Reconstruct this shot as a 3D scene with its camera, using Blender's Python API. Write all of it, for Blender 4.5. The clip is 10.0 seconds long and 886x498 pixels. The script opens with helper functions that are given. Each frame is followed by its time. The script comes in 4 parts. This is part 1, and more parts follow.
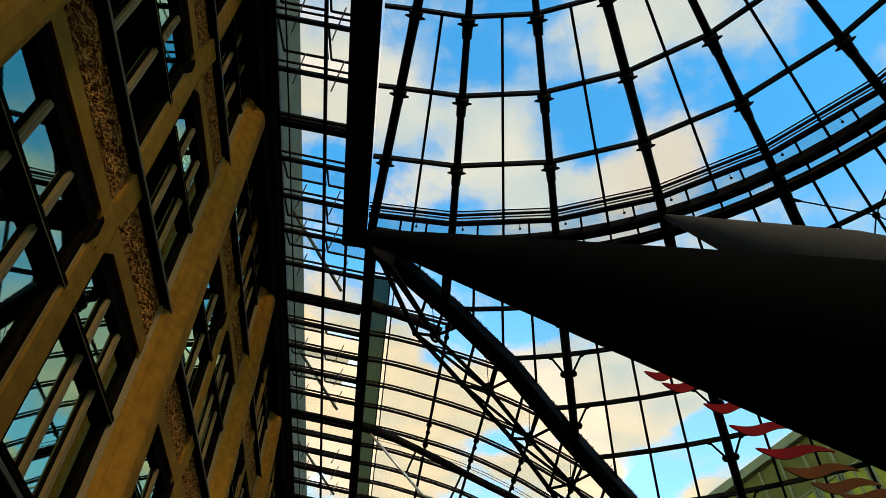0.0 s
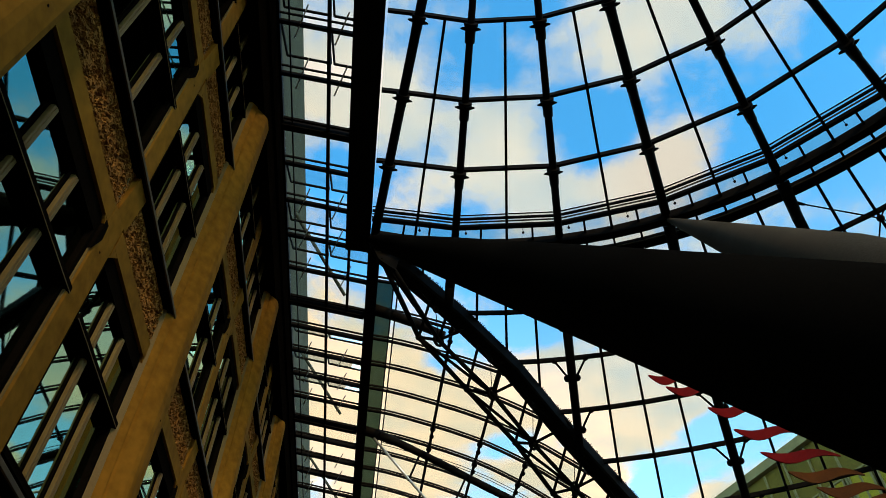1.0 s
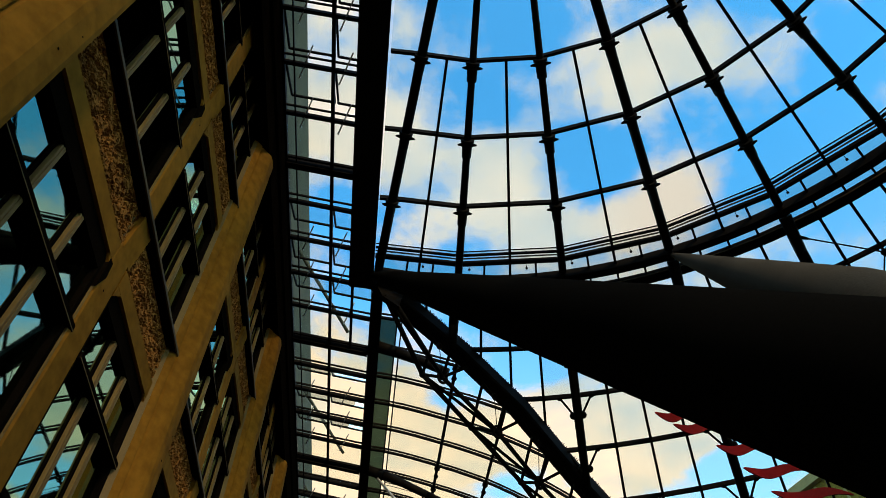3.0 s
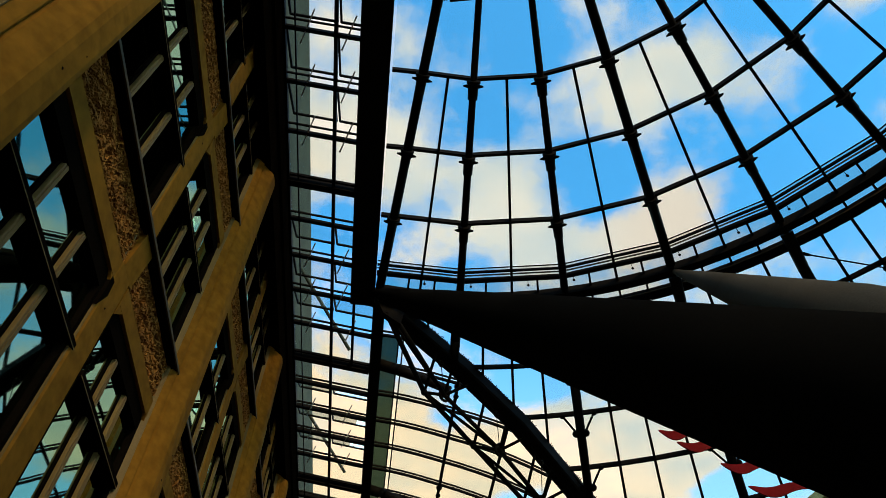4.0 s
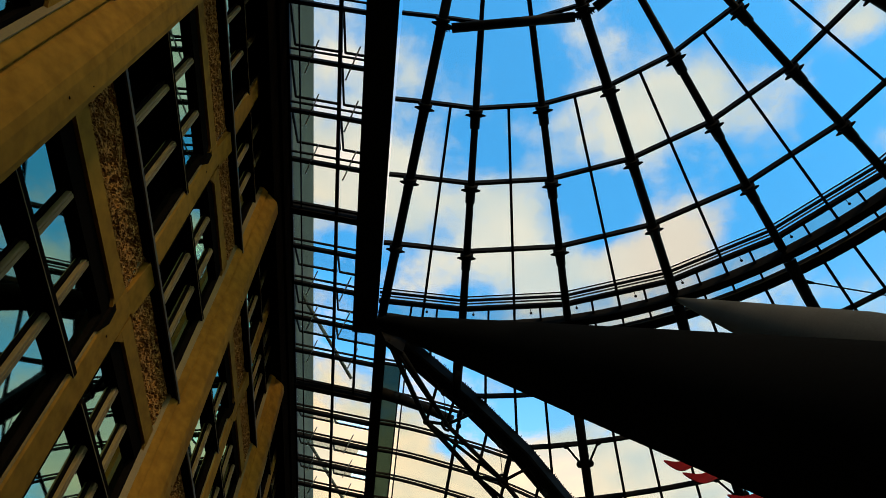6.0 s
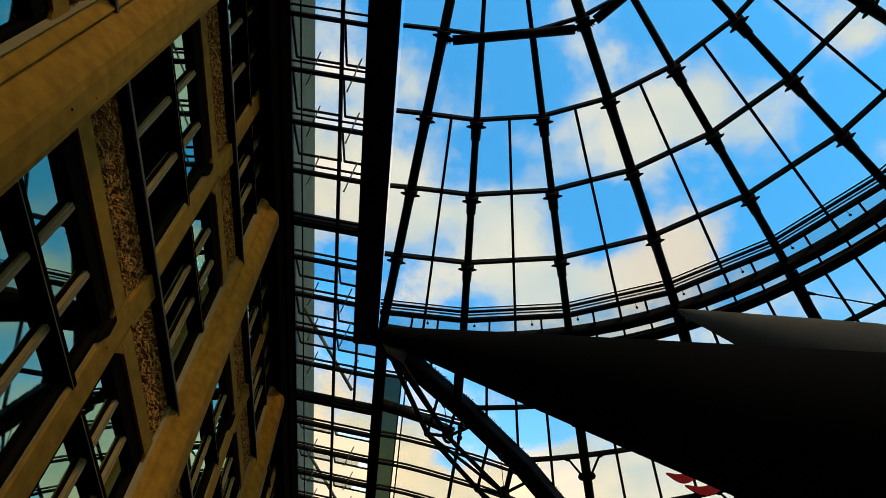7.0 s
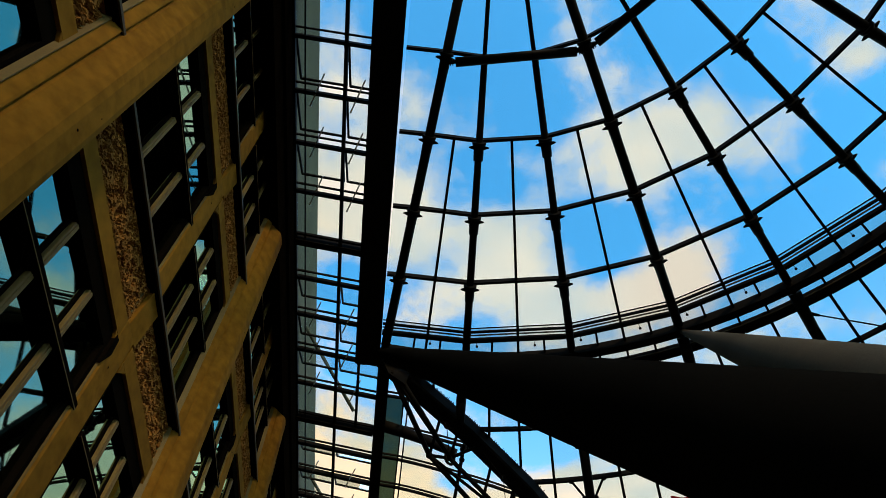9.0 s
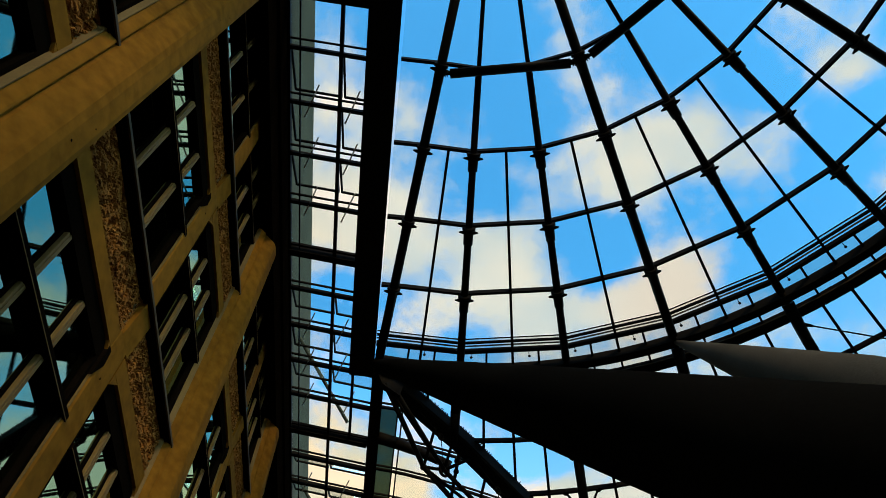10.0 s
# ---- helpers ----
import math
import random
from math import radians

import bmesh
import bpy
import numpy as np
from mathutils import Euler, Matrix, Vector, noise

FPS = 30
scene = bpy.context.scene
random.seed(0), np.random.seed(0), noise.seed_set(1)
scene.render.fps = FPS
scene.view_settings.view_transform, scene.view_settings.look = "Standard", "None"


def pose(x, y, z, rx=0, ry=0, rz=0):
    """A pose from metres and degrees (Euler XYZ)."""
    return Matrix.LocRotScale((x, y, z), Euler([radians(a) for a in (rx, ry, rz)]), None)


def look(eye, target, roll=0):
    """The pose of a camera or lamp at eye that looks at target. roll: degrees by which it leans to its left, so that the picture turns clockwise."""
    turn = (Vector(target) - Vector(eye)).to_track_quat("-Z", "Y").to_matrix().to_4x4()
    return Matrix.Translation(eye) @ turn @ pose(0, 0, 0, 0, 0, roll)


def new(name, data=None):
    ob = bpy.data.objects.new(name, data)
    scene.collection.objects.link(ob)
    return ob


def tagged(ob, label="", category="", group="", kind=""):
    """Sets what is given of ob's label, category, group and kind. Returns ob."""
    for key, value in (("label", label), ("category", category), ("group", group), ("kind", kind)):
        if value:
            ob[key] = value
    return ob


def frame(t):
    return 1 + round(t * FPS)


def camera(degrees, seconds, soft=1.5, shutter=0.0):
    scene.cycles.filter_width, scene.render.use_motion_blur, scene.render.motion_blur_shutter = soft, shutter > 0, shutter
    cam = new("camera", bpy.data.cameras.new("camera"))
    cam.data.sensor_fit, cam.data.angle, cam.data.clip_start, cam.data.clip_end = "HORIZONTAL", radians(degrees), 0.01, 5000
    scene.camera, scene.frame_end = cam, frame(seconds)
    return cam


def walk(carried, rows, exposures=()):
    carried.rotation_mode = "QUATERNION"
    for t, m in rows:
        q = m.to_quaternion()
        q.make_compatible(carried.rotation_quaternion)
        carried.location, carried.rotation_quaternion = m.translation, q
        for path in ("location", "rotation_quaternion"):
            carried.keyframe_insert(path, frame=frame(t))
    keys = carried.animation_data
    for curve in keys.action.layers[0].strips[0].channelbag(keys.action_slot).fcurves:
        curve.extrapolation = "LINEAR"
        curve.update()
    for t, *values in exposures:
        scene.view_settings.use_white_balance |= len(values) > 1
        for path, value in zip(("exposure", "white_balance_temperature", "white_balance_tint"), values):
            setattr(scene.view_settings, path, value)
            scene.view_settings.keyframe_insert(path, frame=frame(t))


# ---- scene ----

# ---------------------------------------------------------------- camera
cam = camera(66.32, 10.0, soft=0.75)
TURN = [(0.0, 138.241, 0.294, -7.196), (0.5, 138.352, 0.221, -7.08), (1.0, 138.58, 0.161, -6.934), (1.5, 138.821, 0.194, -6.848),
        (2.0, 139.626, 0.175, -6.854), (2.5, 140.674, 0.157, -6.676), (4.0, 143.094, 0.132, -6.321), (4.5, 143.596, 0.081, -6.215),
        (5.0, 144.25, -0.011, -6.113), (5.5, 144.874, 0.065, -6.167), (6.0, 145.439, -0.047, -6.222), (7.5, 146.803, -0.133, -6.158),
        (8.0, 147.208, -0.23, -6.226), (8.5, 147.624, -0.253, -6.171), (9.0, 148.088, -0.346, -6.146), (9.5, 148.499, -0.193, -6.251),
        (10.0, 148.987, 0.036, -6.424)]
walk(cam, [(t, pose(0, 0, 1.6, rx, ry, rz)) for t, rx, ry, rz in TURN])
scene.view_settings.exposure = 0.0

# ---------------------------------------------------------------- world and sun
SUN_EL, SUN_AZ = radians(30), radians(163)


def socket(node, name):
    return node.inputs[name]


def make_world():
    w = bpy.data.worlds.new("sky")
    scene.world = w
    w.use_nodes = True
    nt = w.node_tree
    nt.nodes.clear()
    N, L = nt.nodes.new, nt.links.new
    out, bg = N("ShaderNodeOutputWorld"), N("ShaderNodeBackground")
    sky = N("ShaderNodeTexSky")
    sky.sky_type, sky.sun_disc, sky.sun_elevation, sky.sun_rotation = "NISHITA", False, SUN_EL, SUN_AZ
    sky.air_density, sky.dust_density, sky.ozone_density = 1.0, 0.2, 3.0
    tc = N("ShaderNodeTexCoord")
    # clouds lie on a flat layer: direction divided by its height
    sep = N("ShaderNodeSeparateXYZ")
    L(tc.outputs["Generated"], sep.inputs[0])
    zc = N("ShaderNodeMath"); zc.operation = "MAXIMUM"; zc.inputs[1].default_value = 0.08
    L(sep.outputs["Z"], zc.inputs[0])
    div = N("ShaderNodeVectorMath"); div.operation = "DIVIDE"
    comb = N("ShaderNodeCombineXYZ")
    for k in range(3):
        L(zc.outputs[0], comb.inputs[k])
    L(tc.outputs["Generated"], div.inputs[0]); L(comb.outputs[0], div.inputs[1])
    big = N("ShaderNodeTexNoise"); big.inputs["Scale"].default_value = 3.1; big.inputs["Detail"].default_value = 9
    big.inputs["Roughness"].default_value = 0.68; big.inputs["Distortion"].default_value = 0.25
    L(div.outputs[0], big.inputs["Vector"])
    soft = N("ShaderNodeMath"); soft.operation = "MULTIPLY_ADD"; soft.inputs[1].default_value, soft.inputs[2].default_value = 1.0, 0.01
    L(big.outputs[0], soft.inputs[0])
    # ragged small tufts along the cloud edges
    tufts = N("ShaderNodeTexNoise"); tufts.inputs["Scale"].default_value, tufts.inputs["Detail"].default_value = 15.0, 6
    tufts.inputs["Roughness"].default_value = 0.62
    L(div.outputs[0], tufts.inputs["Vector"])
    ragged = N("ShaderNodeMath"); ragged.operation = "MULTIPLY_ADD"; ragged.inputs[1].default_value = 0.34
    L(tufts.outputs[0], ragged.inputs[0])
    lowered = N("ShaderNodeMath"); lowered.operation = "SUBTRACT"; lowered.inputs[1].default_value = 0.17
    L(soft.outputs[0], lowered.inputs[0]); L(lowered.outputs[0], ragged.inputs[2])
    total = ragged.outputs[0]
    # cloud banks and clear gaps: place on the layer, reach, weight
    for x, y, reach, weight in BANKS + GAPS:
        d = N("ShaderNodeVectorMath"); d.operation = "DISTANCE"; d.inputs[1].default_value = (x, y, 1.0)
        L(div.outputs[0], d.inputs[0])
        m = N("ShaderNodeMapRange"); m.interpolation_type = "SMOOTHSTEP"
        m.inputs["From Min"].default_value, m.inputs["From Max"].default_value = 0.0, reach
        m.inputs["To Min"].default_value, m.inputs["To Max"].default_value = weight, 0.0
        L(d.outputs["Value"], m.inputs["Value"])
        a = N("ShaderNodeMath"); a.operation = "ADD"
        L(total, a.inputs[0]); L(m.outputs[0], a.inputs[1])
        total = a.outputs[0]
    cover = N("ShaderNodeMapRange"); cover.interpolation_type = "SMOOTHSTEP"
    cover.inputs["From Min"].default_value, cover.inputs["From Max"].default_value = 0.40, 0.74
    cover.inputs["To Max"].default_value = 0.92
    L(total, cover.inputs["Value"])
    # clouds turn from white overhead to cream low in the sky
    low = N("ShaderNodeMapRange"); low.inputs["From Min"].default_value, low.inputs["From Max"].default_value = 0.66, 0.86
    lean = N("ShaderNodeVectorMath"); lean.operation = "DOT_PRODUCT"; lean.inputs[1].default_value = (0.6, 0.0, 1.0)
    L(tc.outputs["Generated"], lean.inputs[0])
    L(lean.outputs["Value"], low.inputs["Value"])
    tone = N("ShaderNodeMix"); tone.data_type = "RGBA"
    tone.inputs["A"].default_value, tone.inputs["B"].default_value = CLOUD_LOW, CLOUD_HIGH
    L(low.outputs[0], tone.inputs["Factor"])
    # brighter and duller parts within the clouds
    lumps = N("ShaderNodeTexNoise"); lumps.inputs["Scale"].default_value, lumps.inputs["Detail"].default_value = 6.5, 6
    L(div.outputs[0], lumps.inputs["Vector"])
    lit = N("ShaderNodeMapRange"); lit.inputs["From Min"].default_value, lit.inputs["From Max"].default_value = 0.35, 0.65
    lit.inputs["To Min"].default_value, lit.inputs["To Max"].default_value = 0.0, 1.0
    L(lumps.outputs[0], lit.inputs["Value"])
    shade = N("ShaderNodeMix"); shade.data_type = "RGBA"
    shade.inputs["A"].default_value, shade.inputs["B"].default_value = (0.82, 0.88, 0.93, 1), (1.18, 1.06, 0.95, 1)
    L(lit.outputs[0], shade.inputs["Factor"])
    toned = N("ShaderNodeMix"); toned.data_type = "RGBA"; toned.blend_type = "MULTIPLY"; toned.inputs["Factor"].default_value = 1.0
    L(tone.outputs["Result"], toned.inputs["A"]); L(shade.outputs["Result"], toned.inputs["B"])
    # a cloud bank that the low sun tints peach
    far = N("ShaderNodeVectorMath"); far.operation = "DISTANCE"; far.inputs[1].default_value = (0.49, 0.65, 1.0)
    L(div.outputs[0], far.inputs[0])
    near = N("ShaderNodeMapRange"); near.interpolation_type = "SMOOTHSTEP"
    near.inputs["From Min"].default_value, near.inputs["From Max"].default_value = 0.03, 0.2
    near.inputs["To Min"].default_value, near.inputs["To Max"].default_value = 0.9, 0.0
    L(far.outputs["Value"], near.inputs["Value"])
    peach = N("ShaderNodeMix"); peach.data_type = "RGBA"; peach.inputs["B"].default_value = (10.4, 8.3, 6.2, 1)
    L(near.outputs[0], peach.inputs["Factor"]); L(toned.outputs["Result"], peach.inputs["A"])
    gain = N("ShaderNodeMix"); gain.data_type = "RGBA"; gain.blend_type = "MULTIPLY"; gain.inputs["Factor"].default_value = 1.0
    L(sky.outputs[0], gain.inputs["A"])
    veil = N("ShaderNodeMapRange"); veil.interpolation_type = "SMOOTHSTEP"
    veil.inputs["From Min"].default_value, veil.inputs["From Max"].default_value = 0.52, 0.80
    L(sep.outputs["Z"], veil.inputs["Value"])
    hue = N("ShaderNodeMix"); hue.data_type = "RGBA"
    hue.inputs["A"].default_value, hue.inputs["B"].default_value = SKY_GAIN_LOW, SKY_GAIN
    L(veil.outputs[0], hue.inputs["Factor"]); L(hue.outputs["Result"], gain.inputs["B"])
    mix = N("ShaderNodeMix"); mix.data_type = "RGBA"
    L(cover.outputs[0], mix.inputs["Factor"]); L(gain.outputs["Result"], mix.inputs["A"]); L(peach.outputs["Result"], mix.inputs["B"])
    L(mix.outputs["Result"], bg.inputs["Color"])
    bg.inputs["Strength"].default_value = 0.1
    L(bg.outputs[0], out.inputs[0])


CLOUD_LOW, CLOUD_HIGH = (12.2, 9.4, 5.6, 1), (8.9, 8.9, 8.0, 1)
SKY_GAIN, SKY_GAIN_LOW = (1.65, 5.0, 5.5, 1), (4.6, 5.9, 5.0, 1)
BANKS = [
    (-0.02, 0.33, 0.09, 0.12), (0.0, 0.6, 0.12, 0.22), (0.17, 0.62, 0.17, 0.32), (0.05, 0.76, 0.1, 0.2), (0.34, 0.42, 0.15, 0.28), (0.44, 0.35, 0.14, 0.28), (0.56, 0.36, 0.1, 0.18),
    (0.55, 0.18, 0.12, 0.16), (0.63, 0.22, 0.08, 0.25), (0.48, 0.62, 0.13, 0.34), (0.41, 0.7, 0.1, 0.22), (0.28, 0.72, 0.12, 0.2), (0.1, 0.34, 0.05, 0.1), (-0.12, 0.55, 0.16, 0.3),
    (-0.1, 1.26, 0.3, 0.3), (-0.08, 1.65, 0.3, 0.3), (0.09, 1.33, 0.22, 0.3), (0.23, 1.4, 0.2, 0.3), (0.38, 1.25, 0.24, 0.34), (0.59, 1.29, 0.3, 0.42), (0.72, 1.2, 0.2, 0.3),
    (0.53, 1.66, 0.26, 0.35), (0.1, 1.81, 0.3, 0.3), (0.71, 1.4, 0.2, 0.3), (0.7, 1.72, 0.16, 0.34), (1.0, 1.74, 0.12, 0.3), (0.78, 1.28, 0.1, 0.2), (0.42, 1.32, 0.2, 0.2),
    (0.22, 1.5, 0.2, 0.25), (-0.1, 1.42, 0.2, 0.2), (0.05, 1.17, 0.1, 0.15),
]
GAPS = [
    (0.02, 0.22, 0.2, -0.3), (0.16, 0.33, 0.13, -0.28), (0.12, 0.47, 0.09, -0.2), (0.33, 0.57, 0.12, -0.22), (0.34, 0.2, 0.17, -0.3), (0.49, 0.24, 0.1, -0.25), (0.66, 0.34, 0.14, -0.25),
    (0.64, 0.52, 0.14, -0.22), (0.76, 0.53, 0.2, -0.3), (0.07, 0.65, 0.06, -0.12), (-0.1, 0.72, 0.08, -0.25), (-0.09, 0.91, 0.1, -0.22), (0.32, 1.09, 0.12, -0.26), (0.14, 1.22, 0.06, -0.16),
    (0.34, 1.54, 0.12, -0.22), (0.81, 1.69, 0.15, -0.3), (0.87, 1.42, 0.12, -0.3), (1.0, 1.4, 0.2, -0.2),
]
make_world()

sun = new("sun", bpy.data.lights.new("sun", "SUN"))
sun.data.energy, sun.data.angle, sun.data.color = 3.0, radians(10), (1.0, 0.80, 0.50)
sun.matrix_world = look((0, 0, 0), (-math.sin(SUN_AZ) * math.cos(SUN_EL), -math.cos(SUN_AZ) * math.cos(SUN_EL), -math.sin(SUN_EL)))
sun.location = (10, -20, 40)

# ---------------------------------------------------------------- materials


def material(name, color, rough=0.6, metal=0.0, grain=30.0, vary=0.25, bump=0.1, stain=2.0, random_vary=0.0, depth=0.01, spec=0.3, streak=1.0):
    m = bpy.data.materials.new(name)
    m.use_nodes = True
    nt = m.node_tree
    N, L = nt.nodes.new, nt.links.new
    b = nt.nodes["Principled BSDF"]
    b.inputs["Roughness"].default_value, b.inputs["Metallic"].default_value = rough, metal
    b.inputs["Specular IOR Level"].default_value = spec
    tc = N("ShaderNodeTexCoord")
    n1, n2 = N("ShaderNodeTexNoise"), N("ShaderNodeTexNoise")
    for n, s, d in ((n1, grain, 6), (n2, stain, 4)):
        n.inputs["Scale"].default_value, n.inputs["Detail"].default_value = s, d
        mp = N("ShaderNodeMapping"); mp.inputs["Scale"].default_value = (1, 1, streak if n is n2 else 1)
        L(tc.outputs["Object"], mp.inputs["Vector"]); L(mp.outputs[0], n.inputs["Vector"])
    s = N("ShaderNodeMath"); s.operation = "ADD"
    L(n1.outputs[0], s.inputs[0]); L(n2.outputs[0], s.inputs[1])
    val = s.outputs[0]
    if random_vary:
        info = N("ShaderNodeObjectInfo")
        r = N("ShaderNodeMath"); r.operation = "MULTIPLY_ADD"
        r.inputs[1].default_value = random_vary
        L(info.outputs["Random"], r.inputs[0]); L(val, r.inputs[2])
        val = r.outputs[0]
    ramp = N("ShaderNodeMapRange")
    ramp.inputs["From Min"].default_value, ramp.inputs["From Max"].default_value = 0.7, 1.3
    ramp.inputs["To Min"].default_value, ramp.inputs["To Max"].default_value = 1 - vary, 1 + vary
    L(val, ramp.inputs["Value"])
    mul = N("ShaderNodeMix"); mul.data_type = "RGBA"; mul.blend_type = "MULTIPLY"; mul.inputs["Factor"].default_value = 1.0
    mul.inputs["A"].default_value = (*color, 1)
    L(ramp.outputs[0], mul.inputs["B"])
    L(mul.outputs["Result"], b.inputs["Base Color"])
    rr = N("ShaderNodeMapRange")
    rr.inputs["To Min"].default_value, rr.inputs["To Max"].default_value = max(0.03, rough - 0.12), min(1, rough + 0.12)
    L(n2.outputs[0], rr.inputs["Value"]); L(rr.outputs[0], b.inputs["Roughness"])
    bp = N("ShaderNodeBump"); bp.inputs["Strength"].default_value, bp.inputs["Distance"].default_value = bump, depth
    L(n1.outputs[0], bp.inputs["Height"]); L(bp.outputs[0], b.inputs["Normal"])
    return m


def thin_glass(name, tint=(0.96, 0.98, 0.97), gloss=0.08, haze=0.0, mirror=(1, 1, 1)):
    """A thin pane: clear with a little mirror, slightly dusty."""
    m = bpy.data.materials.new(name)
    m.use_nodes = True
    nt = m.node_tree
    nt.nodes.clear()
    N, L = nt.nodes.new, nt.links.new
    out, tr, gl, mx = N("ShaderNodeOutputMaterial"), N("ShaderNodeBsdfTransparent"), N("ShaderNodeBsdfGlossy"), N("ShaderNodeMixShader")
    tr.inputs[0].default_value = (*tint, 1)
    gl.inputs["Roughness"].default_value = 0.02
    gl.inputs["Color"].default_value = (*mirror, 1)
    fr = N("ShaderNodeLayerWeight"); fr.inputs["Blend"].default_value = 0.5
    pw = N("ShaderNodeMath"); pw.operation = "POWER"; pw.inputs[1].default_value = 5.0
    sc = N("ShaderNodeMath"); sc.operation = "MULTIPLY_ADD"; sc.inputs[1].default_value, sc.inputs[2].default_value = 0.9 - gloss, gloss
    L(fr.outputs["Facing"], pw.inputs[0]); L(pw.outputs[0], sc.inputs[0]); L(sc.outputs[0], mx.inputs[0]); L(tr.outputs[0], mx.inputs[1]); L(gl.outputs[0], mx.inputs[2])
    last = mx
    if haze:
        df, mh, no, tc, mr = N("ShaderNodeBsdfDiffuse"), N("ShaderNodeMixShader"), N("ShaderNodeTexNoise"), N("ShaderNodeTexCoord"), N("ShaderNodeMapRange")
        df.inputs[0].default_value = (0.45, 0.47, 0.44, 1)
        no.inputs["Scale"].default_value, no.inputs["Detail"].default_value = 1.3, 5
        mr.inputs["To Max"].default_value = 2 * haze
        L(tc.outputs["Object"], no.inputs["Vector"]); L(no.outputs[0], mr.inputs["Value"])
        L(mr.outputs[0], mh.inputs[0]); L(mx.outputs[0], mh.inputs[1]); L(df.outputs[0], mh.inputs[2])
        last = mh
    L(last.outputs[0], out.inputs[0])
    return m


STONE = material("ochre_concrete", (0.16, 0.067, 0.007), 0.85, spec=0.02, streak=0.25, grain=6, vary=0.33, bump=0.25, stain=0.9, depth=0.004)
STEEL = material("dark_painted_steel", (0.007, 0.0058, 0.0048), 0.5, spec=0.01, grain=60, vary=0.35, bump=0.08, stain=1.2, depth=0.002)
# near-black base colour carries the shade on this column's underside
COLUMN = material("underside_shaded_steel", (0.005, 0.0045, 0.004), 0.6, spec=0.0, grain=50, vary=0.3, bump=0.08, stain=0.7, depth=0.002)
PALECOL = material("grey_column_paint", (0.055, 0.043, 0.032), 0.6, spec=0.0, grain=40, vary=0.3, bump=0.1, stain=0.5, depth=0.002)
# real black metal; on jambs, cores and room wall its black paints in shade
DARK = material("black_metal_and_recess_shade", (0.004, 0.0026, 0.0016), 0.9, spec=0.0, grain=30, vary=0.3, bump=0.08)
GREYBAR = material("grey_aluminium", (0.125, 0.075, 0.022), 0.6, spec=0.1, grain=60, vary=0.15, bump=0.05)
SILVER = material("bare_steel_rod", (0.62, 0.60, 0.55), 0.35, metal=0.5, grain=60, vary=0.15, bump=0.03)
ATTIC = material("grey_green_render", (0.062, 0.064, 0.046), 0.85, spec=0.02, grain=20, vary=0.25, bump=0.15, stain=0.8)
PLASTER = material("grey_plaster", (0.06, 0.05, 0.04), 0.85, grain=25, vary=0.2, bump=0.1)
PAVING = material("grey_stone_paving", (0.055, 0.045, 0.035), 0.6, grain=15, vary=0.25, bump=0.1)
RED = material("red_lacquered_metal", (0.13, 0.003, 0.003), 0.5, spec=0.02, grain=30, vary=0.2, bump=0.03)
RUST = material("brown_red_metal", (0.085, 0.023, 0.004), 0.5, spec=0.02, grain=30, vary=0.25, bump=0.03)
YELLOW = material("yellow_green_stucco", (0.17, 0.125, 0.022), 0.85, spec=0.05, grain=12, vary=0.2, bump=0.1, stain=0.4)
YELLOWTRIM = material("pale_yellow_trim", (0.26, 0.21, 0.08), 0.8, grain=12, vary=0.15, bump=0.1)
GLASS = thin_glass("clear_roof_glass", (0.93, 0.96, 0.95), 0.02, haze=0.012)
LIP = material("bronze_metal_lip", (0.05, 0.031, 0.011), 0.6, spec=0.1, grain=60, vary=0.2, bump=0.05)
# yellow of the lit rooms is put into the curtain's base colour
LIT_CURTAIN = material("yellow_lit_curtain", (0.42, 0.33, 0.02), 0.9, grain=20, vary=0.2, bump=0.1)
DUSTY = thin_glass("dusty_eave_glass", (0.86, 0.88, 0.85), 0.03, haze=0.05)
GREENGLASS = thin_glass("green_tinted_glass", (0.20, 0.27, 0.23), 0.03, haze=0.10)
WINDOW = thin_glass("dark_window_glass", (0.12, 0.16, 0.17), 0.36, mirror=(0.62, 0.95, 0.72))

# ---------------------------------------------------------------- mesh helpers


def box(bm, lo, hi, m=None, bevel=0.0):
    r = bmesh.ops.create_cube(bm, size=1.0)
    vs = r["verts"]
    for v in vs:
        v.co = Vector([(a + b) / 2 + c * (b - a) for a, b, c in zip(lo, hi, v.co)])
    if bevel:
        es = list({e for v in vs for e in v.link_edges})
        vs = bmesh.ops.bevel(bm, geom=es, offset=bevel, segments=2, affect="EDGES", profile=0.6)["verts"]
    if m is not None:
        bmesh.ops.transform(bm, matrix=m, verts=list({*vs}))


def tube(bm, p, q, r, r2=None, n=10, caps=True):
    p, q = Vector(p), Vector(q)
    d = q - p
    m = Matrix.Translation((p + q) / 2) @ d.to_track_quat("Z", "Y").to_matrix().to_4x4()
    bmesh.ops.create_cone(bm, cap_ends=caps, segments=n, radius1=r, radius2=r if r2 is None else r2, depth=d.length, matrix=m)


def bar(bm, p, q, w, h, up=(0, 0, 1)):
    """A rectangular bar from p to q, w wide, h high towards up."""
    p, q, up = Vector(p), Vector(q), Vector(up)
    d = (q - p).normalized()
    side = d.cross(up).normalized()
    upp = side.cross(d).normalized()
    c = [p + side * a * w / 2 + upp * b * h / 2 for a, b in ((-1, -1), (1, -1), (1, 1), (-1, 1))]
    e = [v + (q - p) for v in c]
    a = [bm.verts.new(v) for v in c]
    b = [bm.verts.new(v) for v in e]
    bm.faces.new(a[::-1]); bm.faces.new(b)
    for k in range(4):
        bm.faces.new((a[k], a[(k + 1) % 4], b[(k + 1) % 4], b[k]))


